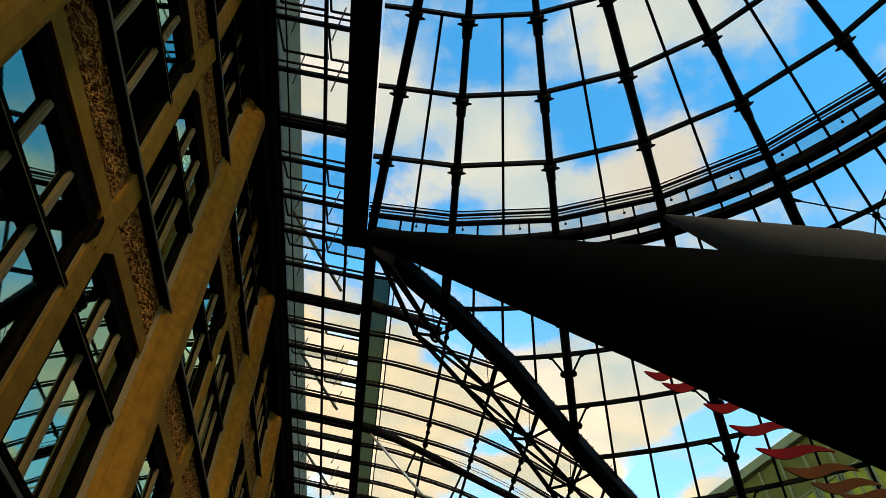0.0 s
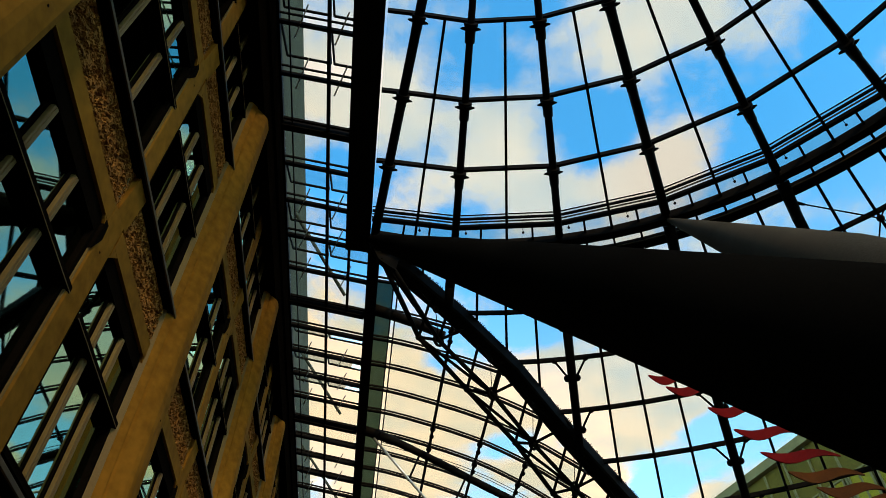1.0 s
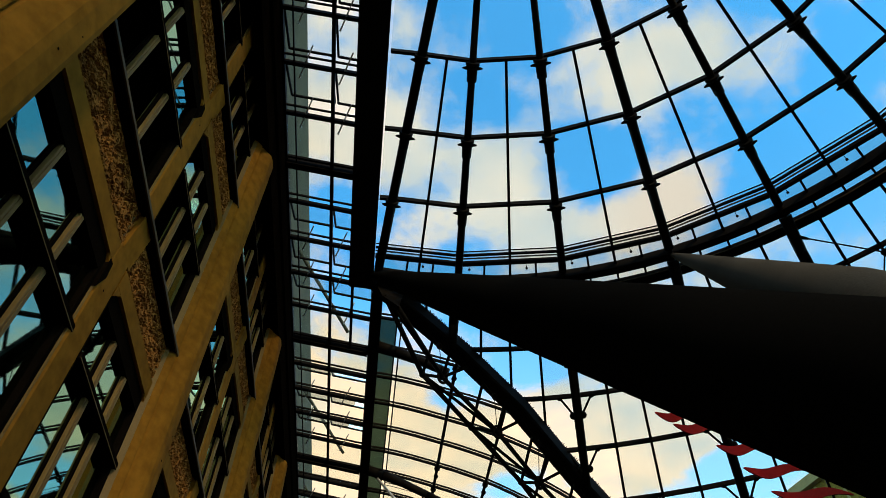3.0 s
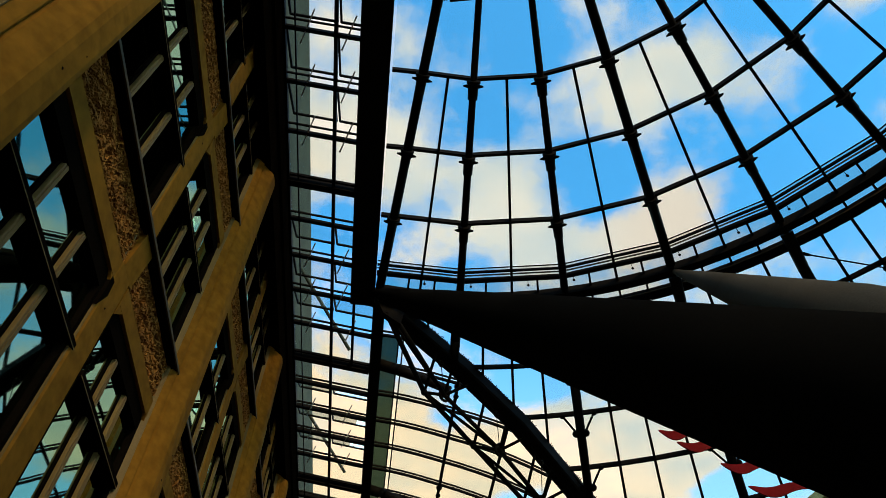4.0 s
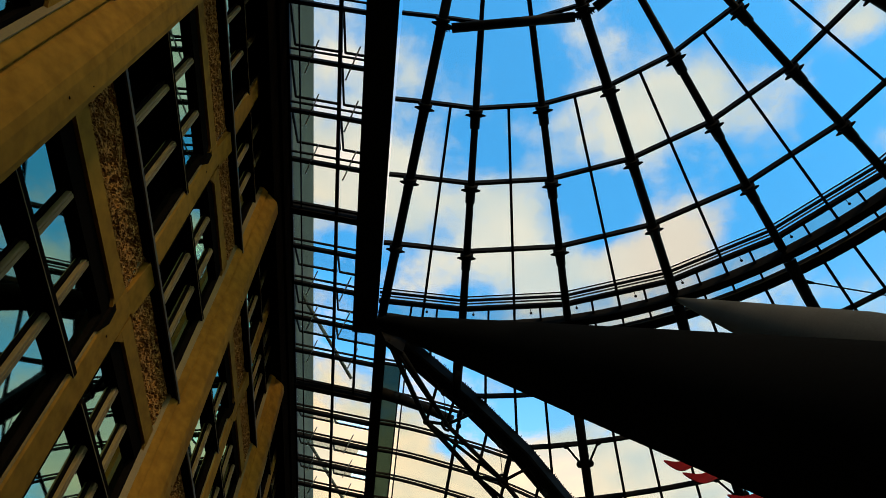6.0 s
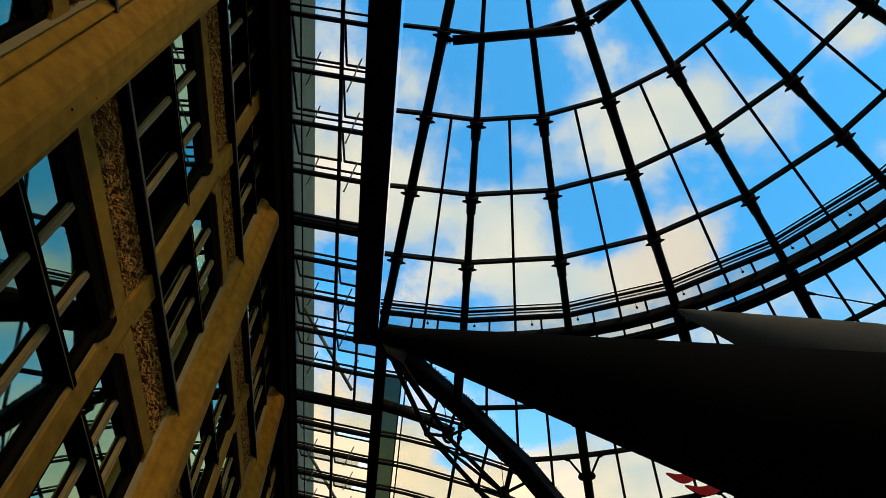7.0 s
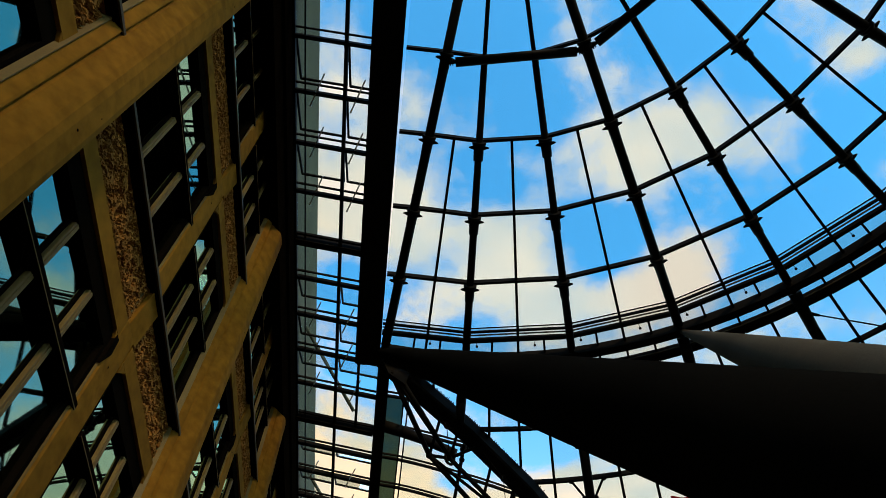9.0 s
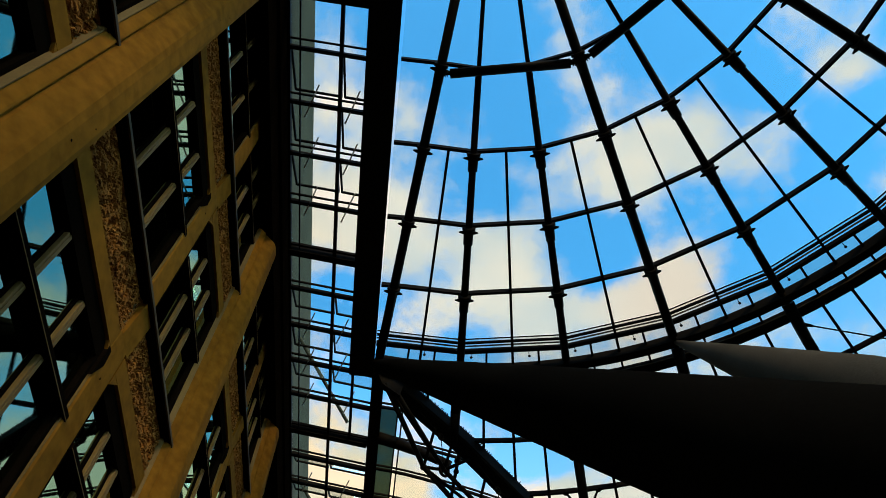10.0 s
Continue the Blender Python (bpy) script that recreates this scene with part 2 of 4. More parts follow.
def lathe(bm, p, q, profile, n=32):
    """A turned body on the axis p-q; profile: (share of the length, radius)."""
    p, q = Vector(p), Vector(q)
    rot = (q - p).to_track_quat("Z", "Y").to_matrix()
    rings = []
    for s, r in profile:
        c = p.lerp(q, s)
        rings.append([bm.verts.new(c + rot @ Vector((r * math.cos(a), r * math.sin(a), 0))) for a in (2 * math.pi * k / n for k in range(n))])
    for a, b in zip(rings, rings[1:]):
        for k in range(n):
            bm.faces.new((a[k], a[(k + 1) % n], b[(k + 1) % n], b[k])).smooth = True
    bm.faces.new(rings[0][::-1]); bm.faces.new(rings[-1])


def ball(bm, p, r):
    bmesh.ops.create_uvsphere(bm, u_segments=10, v_segments=6, radius=r, matrix=Matrix.Translation(p))


def torus(bm, c, axis, big, small, n=18, m=6):
    rot = Vector(axis).to_track_quat("Z", "Y").to_matrix()
    rings = []
    for k in range(n):
        a = 2 * math.pi * k / n
        d = Vector((math.cos(a), math.sin(a), 0))
        rings.append([bm.verts.new(Vector(c) + rot @ (d * (big + small * math.cos(b)) + Vector((0, 0, small * math.sin(b))))) for b in (2 * math.pi * j / m for j in range(m))])
    for a, b in zip(rings, rings[1:] + rings[:1]):
        for j in range(m):
            bm.faces.new((a[j], a[(j + 1) % m], b[(j + 1) % m], b[j]))


def slab(bm, pts, thick):
    """A flat pane through pts, thick deep."""
    pts = [Vector(p) for p in pts]
    n = (pts[1] - pts[0]).cross(pts[2] - pts[0]).normalized() * thick / 2
    a = [bm.verts.new(p - n) for p in pts]
    b = [bm.verts.new(p + n) for p in pts]
    bm.faces.new(a[::-1]); bm.faces.new(b)
    k = len(pts)
    for i in range(k):
        bm.faces.new((a[i], a[(i + 1) % k], b[(i + 1) % k], b[i]))


def empty(name, at, label, category, group="", kind=""):
    ob = new(name)
    ob.location = at
    ob.empty_display_size = 0.2
    return tagged(ob, label, category, group, kind)


def base_of(ob):
    v = Vector((0, 0, 0))
    while ob is not None:
        v += ob.location
        ob = ob.parent
    return v


def part(name, bm, mat, parent=None, label="", smooth=False, shadow=True):
    """Link a bmesh, given in world places, as one mesh under its thing."""
    me = bpy.data.meshes.new(name)
    bmesh.ops.recalc_face_normals(bm, faces=bm.faces[:])
    if parent is not None:
        bmesh.ops.translate(bm, vec=-base_of(parent), verts=bm.verts[:])
    if smooth:
        for f in bm.faces:
            f.smooth = len(f.verts) == 4
    bm.to_mesh(me)
    bm.free()
    me.materials.append(mat)
    ob = new(name, me)
    ob.parent = parent
    ob.visible_shadow = shadow
    if label:
        ob["label"] = label
    return ob


def solid(name, lo, hi, mat, label, category, kind="structure"):
    bm = bmesh.new()
    box(bm, lo, hi)
    return tagged(part(name, bm, mat), label, category, "", kind)


# ---------------------------------------------------------------- plan
FX = -3.0            # face of the building
PERIOD = 5.47        # between large pilasters
ROOF_BAY = 5.89      # between the main purlins of the roof strip
STOREY = 3.65
HEAD, SILL = 7.26, 8.39   # window head and next sill of one storey
ROOF_Z = 15.45
BEAM_Z = 15.05
AX, AY = 1.0, -0.67  # axis of the dome
RIB_STEP = 360 / 28
RIB_0 = 86.55
CUT = -0.45          # the dome ends at the long girder


def dome_z(r):
    return 15.0 + 0.25 * (11.9 - r)


def skirt_z(r):
    return 14.75 - 0.58 * (r - 12.75)


def polar(r, az, z):
    a = radians(az)
    return Vector((AX + r * math.cos(a), AY + r * math.sin(a), z))


VAULT = [(-0.47, 15.02), (0.35, 14.93), (1.0, 14.8), (1.9, 14.57), (2.6, 14.38), (3.4, 14.13), (4.2, 13.8), (5.2, 13.3), (6.5, 12.5), (8.0, 11.5), (9.5, 10.4)]
VAULT_EDGE = [(-0.5, 11.9), (-0.08, 12.22), (1.71, 13.48), (3.56, 15.17), (5.44, 16.87), (7.54, 18.39), (9.6, 19.9)]


def vault_z(x):
    for (a, za), (b, zb) in zip(VAULT, VAULT[1:]):
        if x <= b:
            return za + (zb - za) * (x - a) / (b - a)
    return VAULT[-1][1]


VALLEY = [Vector(p) for p in ((-0.35, 11.65, 15.0), (0.0, 11.95, 14.9), (2.0, 13.2, 14.17), (3.66, 14.25, 13.33), (5.47, 15.78, 12.33), (7.5, 17.27, 11.2), (9.6, 18.9, 10.05))]


def valley_y(x):
    for a, b in zip(VALLEY, VALLEY[1:]):
        if x <= b.x:
            return a.y + (b.y - a.y) * (x - a.x) / (b.x - a.x)
    return VALLEY[-1].y + (x - VALLEY[-1].x) * 0.78


def vault_edge(x):
    """Where the vault's glass ends above the valley girder."""
    for (a, ya), (b, yb) in zip(VAULT_EDGE, VAULT_EDGE[1:]):
        if x <= b:
            return ya + (yb - ya) * (x - a) / (b - a)
    return VAULT_EDGE[-1][1]


# ---------------------------------------------------------------- ground and closing walls
bm = bmesh.new()
bmesh.ops.create_grid(bm, x_segments=8, y_segments=8, size=1500)
tagged(part("ground", bm, PAVING), "grey stone paving of the hall floor", "ground", "", "structure")
solid("wall_south", (-3.0, -14.4, 0), (1.0, -14.0, 15.2), PLASTER, "plain grey plastered end wall", "wall")
solid("wall_north", (-3.0, 36.0, 0), (9.2, 36.4, 15.2), PLASTER, "plain grey plastered end wall of the passage", "wall")
solid("wall_passage", (9.0, 18.7, 0), (9.35, 36.0, 10.3), PLASTER, "plain grey plastered passage wall", "wall")
bm = bmesh.new()
SK_OUT = 22.0
for k in range(28):
    a0, a1 = 65 - 158 * k / 28, 65 - 158 * (k + 1) / 28
    slab(bm, [polar(SK_OUT + 0.2, a0, 0), polar(SK_OUT + 0.2, a1, 0), polar(SK_OUT + 0.2, a1, skirt_z(SK_OUT)), polar(SK_OUT + 0.2, a0, skirt_z(SK_OUT))], 0.3)
tagged(part("wall_east", bm, PLASTER), "plain grey curved wall below the glass roof", "wall", "", "structure")

# ---------------------------------------------------------------- the facade
wall = empty("office_building", (FX, 0, 0), "ochre concrete office building with textured spandrels and dark windows", "building")
Y0, Y1 = -14.0, 36.0
# room's back wall in black, so the unlit interior is put into its colour
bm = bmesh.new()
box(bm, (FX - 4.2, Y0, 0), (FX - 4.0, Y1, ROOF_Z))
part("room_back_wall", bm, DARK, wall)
FLOORS = [HEAD + STOREY * k for k in (-1, 0, 1)]
TOP = 14.5


def relief_material():
    m = material("hammered_relief_concrete", (0.24, 0.090, 0.016), 0.9, spec=0.02, grain=30, vary=0.3, bump=0.3, stain=1.0, depth=0.01)
    nt = m.node_tree
    N, L = nt.nodes.new, nt.links.new
    tc, mp, vo = N("ShaderNodeTexCoord"), N("ShaderNodeMapping"), N("ShaderNodeTexNoise")
    mp.inputs["Scale"].default_value = (1, 0.75, 1.3)
    vo.inputs["Scale"].default_value, vo.inputs["Detail"].default_value = 17, 2
    st = N("ShaderNodeMapRange"); st.inputs["From Min"].default_value, st.inputs["From Max"].default_value = 0.42, 0.56
    bp = N("ShaderNodeBump"); bp.inputs["Strength"].default_value, bp.inputs["Distance"].default_value = 1.0, 0.05
    L(tc.outputs["Object"], mp.inputs[0]); L(mp.outputs[0], vo.inputs["Vector"]); L(vo.outputs[0], st.inputs["Value"])
    L(st.outputs[0], bp.inputs["Height"])
    L(bp.outputs[0], nt.nodes["Principled BSDF"].inputs["Normal"])
    return m


RELIEF = relief_material()


def prism(bm, prof, z0, z1, lean=0.0):
    """An upright body over the outline prof; its upper end leans out by lean."""
    a = [bm.verts.new((px, py, z0)) for px, py in prof]
    b = [bm.verts.new((px + lean, py, z1)) for px, py in prof]
    bm.faces.new(a[::-1]); bm.faces.new(b)
    for k in range(len(prof)):
        bm.faces.new((a[k], a[(k + 1) % len(prof)], b[(k + 1) % len(prof)], b[k]))


def pilaster_large(y):
    """A wide pilaster that stands proud, with chamfered edges and a groove on its near side."""
    bm = bmesh.new()
    prof = [(FX - 0.06, y - 0.01), (FX + 0.02, y + 0.015), (FX + 0.10, y + 0.10), (FX + 0.11, y + 0.12), (FX + 0.085, y + 0.13), (FX + 0.085, y + 0.15), (FX + 0.13, y + 0.165),
            (FX + 0.25, y + 0.30), (FX + 0.285, y + 0.36), (FX + 0.30, y + 0.44), (FX + 0.30, y + 0.62), (FX + 0.285, y + 0.68), (FX + 0.24, y + 0.72), (FX + 0.16, y + 0.73), (FX - 0.06, y + 0.73)]
    prism(bm, prof, 0, 13.98)
    ob = part("pilaster", bm, STONE, wall, "wide ochre concrete pilaster")
    bm = bmesh.new()
    bar(bm, (FX - 0.012, y - 0.012, 0), (FX - 0.012, y - 0.012, 13.9), 0.012, 0.10, (0.95, 0.32, 0))
    part("edge_strip", bm, GREYBAR, ob, "pale strip along the near edge")
    for k in range(4):
        # black disc set slightly proud, for the shade in an anchor hole
        bm = bmesh.new()
        z = 3.3 + STOREY * k + 0.3 * math.sin(3.1 * k + y)
        tube(bm, (FX + 0.297, y + 0.5, z), (FX + 0.302, y + 0.5, z), 0.008 + 0.006 * (k % 2), n=8)
        part("anchor", bm, DARK, ob, "small black disc for the shade in an anchor hole")
        bm = bmesh.new()
        tube(bm, (FX + 0.297, y + 0.57, z + 0.42), (FX + 0.302, y + 0.57, z + 0.42), 0.008, n=8)
        part("anchor", bm, DARK, ob, "small black disc for the shade in an anchor hole")
    return ob


def pilaster_small(y):
    """A narrow pilaster flush with the lintels; it narrows and leans out below each ledge."""
    near, far = y + 0.20, y + 0.59
    wide = [(FX - 0.09, near), (FX - 0.02, near), (FX, near + 0.025), (FX, far - 0.03), (FX - 0.03, far), (FX - 0.09, far)]
    slim = [(FX - 0.09, near + 0.07), (FX, near + 0.07), (FX, far + 0.03), (FX - 0.09, far + 0.03)]
    bm = bmesh.new()
    prism(bm, wide, 0, FLOORS[0] + 0.29)
    ob = part("pilaster", bm, STONE, wall, "narrow ochre concrete pilaster")
    for head, top in zip(FLOORS, [h + 0.29 for h in FLOORS[1:]] + [TOP]):
        bm = bmesh.new()
        prism(bm, slim, head + 0.29, head + 0.884, 0.055)
        part("neck", bm, STONE, ob)
        bm = bmesh.new()
        prism(bm, wide, head + 0.884, top)
        part("shaft", bm, STONE, ob)
    bm = bmesh.new()
    box(bm, (FX - 0.10, near - 0.012, 0), (FX - 0.015, near - 0.002, TOP))
    part("edge_strip", bm, GREYBAR, ob, "pale strip along the near edge")
    for head in FLOORS:
        bm = bmesh.new()
        tube(bm, (FX - 0.003, near + 0.17, head - 0.32), (FX + 0.002, near + 0.17, head - 0.32), 0.014, n=8)
        part("anchor", bm, DARK, ob, "small black disc for the shade in an anchor hole")
    return ob


def spandrel(y0, y1, head, lead, trail):
    """Lintel band, dark joint and rough relief panel over one window."""
    bm = bmesh.new()
    box(bm, (FX - 0.10, y0, head), (FX, y1, head + 0.26))
    for y, s, c in ((y0, 1, 0.16), (y1, -1, 0.09)):
        tri = [Vector((x, y + s * a, head + b)) for x in (FX - 0.1, FX - 0.003) for a, b in ((0, 0), (c, 0), (0, -c))]
        v = [bm.verts.new(p) for p in tri]
        bm.faces.new(v[:3]); bm.faces.new(v[3:])
        for i in range(3):
            bm.faces.new((v[i], v[(i + 1) % 3], v[3 + (i + 1) % 3], v[3 + i]))
    part("lintel", bm, STONE, wall)
    bm = bmesh.new()
    p0, p1 = y0 + lead, y1 + trail
    nu, nv = 110, 30
    z0, z1 = head + 0.30, head + 0.88
    grid = []
    for i in range(nu + 1):
        row = []
        for j in range(nv + 1):
            yy, zz = p0 + (p1 - p0) * i / nu, z0 + (z1 - z0) * j / nv
            d = noise.noise(Vector((yy * 14, zz * 17, head))) + 0.55 * noise.noise(Vector((yy * 29, zz * 36, head + 7)))
            edge = i in (0, nu) or j in (0, nv)
            # a raised, flat-topped skin broken by sharp pits
            row.append(bm.verts.new((FX - 0.022 + (0 if edge else 0.05 * max(-0.9, min(0.25, 4.5 * (d + 0.05)))), yy, zz)))
        grid.append(row)
    for i in range(nu):
        for j in range(nv):
            bm.faces.new((grid[i][j], grid[i + 1][j], grid[i + 1][j + 1], grid[i][j + 1]))
    part("relief_panel", bm, RELIEF, wall, "rough hammered concrete relief panel")
    # black core: the shade behind lintel and panel is put into its colour
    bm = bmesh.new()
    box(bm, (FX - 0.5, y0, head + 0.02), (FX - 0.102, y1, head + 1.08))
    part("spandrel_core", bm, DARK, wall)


def shade_wedge(y, head):
    """A black wedge added for the shade under the lintel at the near edge of a narrow pilaster."""
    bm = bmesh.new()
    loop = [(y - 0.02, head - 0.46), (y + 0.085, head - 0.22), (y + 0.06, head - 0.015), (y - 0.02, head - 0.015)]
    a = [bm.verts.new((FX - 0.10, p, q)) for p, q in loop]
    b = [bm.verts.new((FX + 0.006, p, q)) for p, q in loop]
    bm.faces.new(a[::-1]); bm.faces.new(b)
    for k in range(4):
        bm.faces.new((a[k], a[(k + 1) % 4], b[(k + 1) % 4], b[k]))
    part("shade_wedge", bm, DARK, wall, "black wedge for the shade in the notch under the lintel")


def ledge(y0, y1, head):
    """A dark metal ledge between two wide pilasters, passing before the narrow one, with a pale front lip."""
    bm = bmesh.new()
    box(bm, (FX - 0.12, y0, head + 0.888), (FX + 0.098, y1, head + 0.95), bevel=0.006)
    box(bm, (FX + 0.03, y0, head + 0.87), (FX + 0.045, y1, head + 0.889))
    ob = part("ledge", bm, DARK, wall, "dark metal window ledge")
    bm = bmesh.new()
    box(bm, (FX + 0.10, y0, head + 0.882), (FX + 0.122, y1, head + 0.935), bevel=0.005)
    part("lip", bm, LIP, ob, "bronze metal lip")


def window(y0, y1, z0, z1, mull, high):
    gx = FX - 0.10
    bm = bmesh.new()
    outer = [(y0, z0), (y1, z0), (y1, z1), (y0, z1)]
    inner = [(y0 + 0.07, z0 + 0.07), (y1 - 0.07, z0 + 0.07), (y1 - 0.07, z1 - 0.24), (y0 + 0.07, z1 - 0.24)]
    rings = [[bm.verts.new((x, yy, zz)) for yy, zz in loop] for x in (gx - 0.06, gx + 0.06) for loop in (outer, inner)]
    bo, bi, fo, fi = rings
    for k in range(4):
        n = (k + 1) % 4
        for p, q in ((bo, bi), (fi, fo), (bi, fi), (fo, bo)):
            bm.faces.new((p[k], p[n], q[n], q[k]))
    w = part("window", bm, DARK, wall, "dark office window with grey mullions")
    for y in mull:
        bm = bmesh.new()
        for a, b in ((z0 + 0.07, high - 0.045), (high + 0.045, z1 - 0.24)):
            if b - a > 0.1:
                box(bm, (gx - 0.05, y - 0.042, a), (gx + 0.045, y + 0.042, b), bevel=0.008)
                box(bm, (gx + 0.045, y - 0.014, a), (gx + 0.052, y + 0.03, b))
        part("mullion", bm, GREYBAR, w)
        bm = bmesh.new()
        box(bm, (gx - 0.05, y - 0.085, z0 + 0.07), (gx + 0.0, y - 0.044, z1 - 0.24))
        part("sash_frame", bm, DARK, w)
    bm = bmesh.new()
    box(bm, (gx - 0.05, y0 + 0.02, high - 0.04), (gx + 0.11, y1 + 0.05, high + 0.04), bevel=0.006)
    bar_ob = part("transom", bm, DARK, w)
    # pale strip paints the highlight on the transom's front edge
    bm = bmesh.new()
    box(bm, (gx + 0.108, y0 + 0.02, high - 0.035), (gx + 0.113, y1 + 0.05, high - 0.027))
    part("highlight_line", bm, GREYBAR, bar_ob, "thin pale strip for the highlight along the bar")
    ys = [y0 + 0.07, *mull, y1 - 0.07]
    for a, b in zip(ys, ys[1:]):
        for c, d in ((z0 + 0.07, high), (high, z1 - 0.07)):
            bm = bmesh.new()
            tilt = random.uniform(-0.006, 0.006)
            slab(bm, [(gx - 0.02, a, c), (gx - 0.02 + tilt, b, c), (gx - 0.02 + tilt, b, d), (gx - 0.02, a, d)], 0.012)
            part("pane", bm, WINDOW, w, shadow=False)
    return w


TRANSOM = [1.51, 1.33, 1.3]
for k in range(-2, 6):
    m0 = 1.85 + PERIOD * k
    s0 = m0 + 2.93
    s_near, s_far = s0 + 0.20, s0 + 0.59
    pilaster_large(m0)
    pilaster_small(s0)
    # black boxes behind the pilasters put the recess shade into colour
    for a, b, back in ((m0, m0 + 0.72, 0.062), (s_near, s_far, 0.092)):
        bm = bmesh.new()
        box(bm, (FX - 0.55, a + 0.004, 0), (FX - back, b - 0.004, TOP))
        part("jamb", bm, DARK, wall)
    for head in FLOORS:
        ledge(m0 + 0.72, m0 + PERIOD + 0.17, head)
        shade_wedge(s_near, head)
    for a, b, mull, lead, trail in ((m0 + 0.73, s_near, (m0 + 1.63, m0 + 2.40), 0.02, 0.055), (s_far, m0 + PERIOD, (s0 + 1.26, s0 + 1.87), 0.045, -0.01)):
        for head, up in zip(FLOORS, TRANSOM):
            spandrel(a, b, head, lead, trail)
            z0 = head + 1.13
            z1 = min(z0 + STOREY - 1.13, TOP)
            window(a, b, z0, z1, mull, z0 + up)
        window(a, b, 0.0, FLOORS[0], mull, 2.4)

# dark cornice that carries the roof edge
bm = bmesh.new()
box(bm, (FX - 4.2, Y0, TOP), (FX + 0.03, Y1, TOP + 0.12))
part("soffit", bm, DARK, wall)
bm = bmesh.new()
box(bm, (FX + 0.035, Y0, 13.99), (FX + 0.24, Y1, TOP + 0.2), bevel=0.01)
part("fascia", bm, DARK, wall, "black metal fascia")
bm = bmesh.new()
box(bm, (FX - 0.5, Y0, TOP + 0.204), (FX + 0.3, Y1, ROOF_Z + 0.05), bevel=0.02)
part("cornice", bm, DARK, wall, "black metal cornice")
bm = bmesh.new()
tube(bm, (FX + 0.09, Y0, TOP + 0.02), (FX + 0.09, Y1, TOP + 0.02), 0.012, n=6)
tagged(part("cable", bm, GREYBAR), "thin pale cable along the cornice", "cable")
solid("attic_wall", (-6.5, Y0, ROOF_Z + 0.05), (-2.82, Y1, 19.6), ATTIC, "grey green rendered wall above the glass roof", "wall")

# ---------------------------------------------------------------- glass strip along the facade
SL, SM, SR = -2.7, -1.60, -1.06


def strip_z(x):
    return ROOF_Z - 0.17 * (x - SL)


strip = empty("glass_roof", (SL, 0, ROOF_Z), "sloping glass roof strip with open vents", "glass roof")


def strip_bar(name, p, q, w, h, mat=STEEL, label=""):
    bm = bmesh.new()
    bar(bm, p, q, w, h)
    return part(name, bm, mat, strip, label)


WIDE_Y = 11.75       # beyond this the strip reaches to the gutter beam
strip_bar("mullion", (-1.0, 11.8, strip_z(-1.0)), (-1.0, 14.5, strip_z(-1.0)), 0.07, 0.12)


def strip_right(y):
    return SR if y < WIDE_Y - 0.2 else -0.48


for x, w, h in ((SL, 0.10, 0.16), (SM, 0.075, 0.14), (-2.45, 0.03, 0.05)):
    strip_bar("mullion", (x, Y0, strip_z(x)), (x, Y1, strip_z(x)), w, h)


def vent(x0, x1, y0, y1, angle):
    """An open roof sash with its frame, pane and silvery push rod."""
    z = strip_z((x0 + x1) / 2) + 0.10
    bm = bmesh.new()
    t = math.tan(radians(angle)) * (y1 - y0)
    a, b, c, d = Vector((x0, y0, strip_z(x0) + 0.1)), Vector((x1, y0, strip_z(x1) + 0.1)), Vector((x1, y1, strip_z(x1) + 0.1 + t)), Vector((x0, y1, strip_z(x0) + 0.1 + t))
    for p, q in ((a, b), (b, c), (c, d), (d, a)):
        bar(bm, p, q, 0.045, 0.05)
    sash = part("vent_sash", bm, STEEL, strip, "opened roof vent sash")
    bm = bmesh.new()
    slab(bm, [a, b, c, d], 0.012)
    part("pane", bm, GLASS, sash, shadow=False)
    bm = bmesh.new()
    mx = x0 + (x1 - x0) * 0.45
    tube(bm, (mx - 0.12, y1 + 0.30, strip_z(mx) - 0.12), (mx + 0.14, y1 - 0.36, strip_z(mx) + 0.05), 0.017, n=6)
    ball(bm, (mx - 0.12, y1 + 0.30, strip_z(mx) - 0.12), 0.024)
    ball(bm, (mx + 0.01, y1 - 0.02, strip_z(mx) - 0.03), 0.022)
    part("push_rod", bm, SILVER, sash, "bare steel push rod")


RUNGS = [0.0, 1.06, 2.20, 3.37, 4.56, ROOF_BAY]   # vents stand in the middle three fields
for k in range(-18, 24):
    y = 8.69 + ROOF_BAY * (k // 5) + RUNGS[k % 5]
    step = RUNGS[k % 5 + 1] - RUNGS[k % 5]
    main = k % 5 == 0
    right = strip_right(y)
    strip_bar("purlin", (SL, y, strip_z(SL) - 0.02), (right, y, strip_z(right) - 0.02), 0.16 if main else 0.075, 0.22 if main else 0.12)
    strip_bar("purlin", (SL, y - 0.17, strip_z(SL) + 0.02), (right, y - 0.17, strip_z(right) + 0.02), 0.05 if main else 0.035, 0.08 if main else 0.05)
    for a, b in ((SL + 0.05, SM - 0.04), (SM + 0.04, right)):
        if k % 5 in (1, 2, 3):
            vent(a, b, y + 0.06, y + step - 0.06, 26 + 4 * math.sin(k * 2.3))
        else:
            bm = bmesh.new()
            slab(bm, [(a, y + 0.04, strip_z(a) + 0.06), (b, y + 0.04, strip_z(b) + 0.06), (b, y + step - 0.04, strip_z(b) + 0.06), (a, y + step - 0.04, strip_z(a) + 0.06)], 0.012)
            part("pane", bm, GLASS, strip, shadow=False)
for k in range(0, 5):
    y = 8.69 + ROOF_BAY * k
    bm = bmesh.new()
    tube(bm, (-2.65, y + 3.6, 16.6), (-1.1, y + 5.6, 15.5), 0.05)
    tagged(part("brace", bm, ATTIC), "grey tubular brace above the glass roof", "brace", "roof braces")

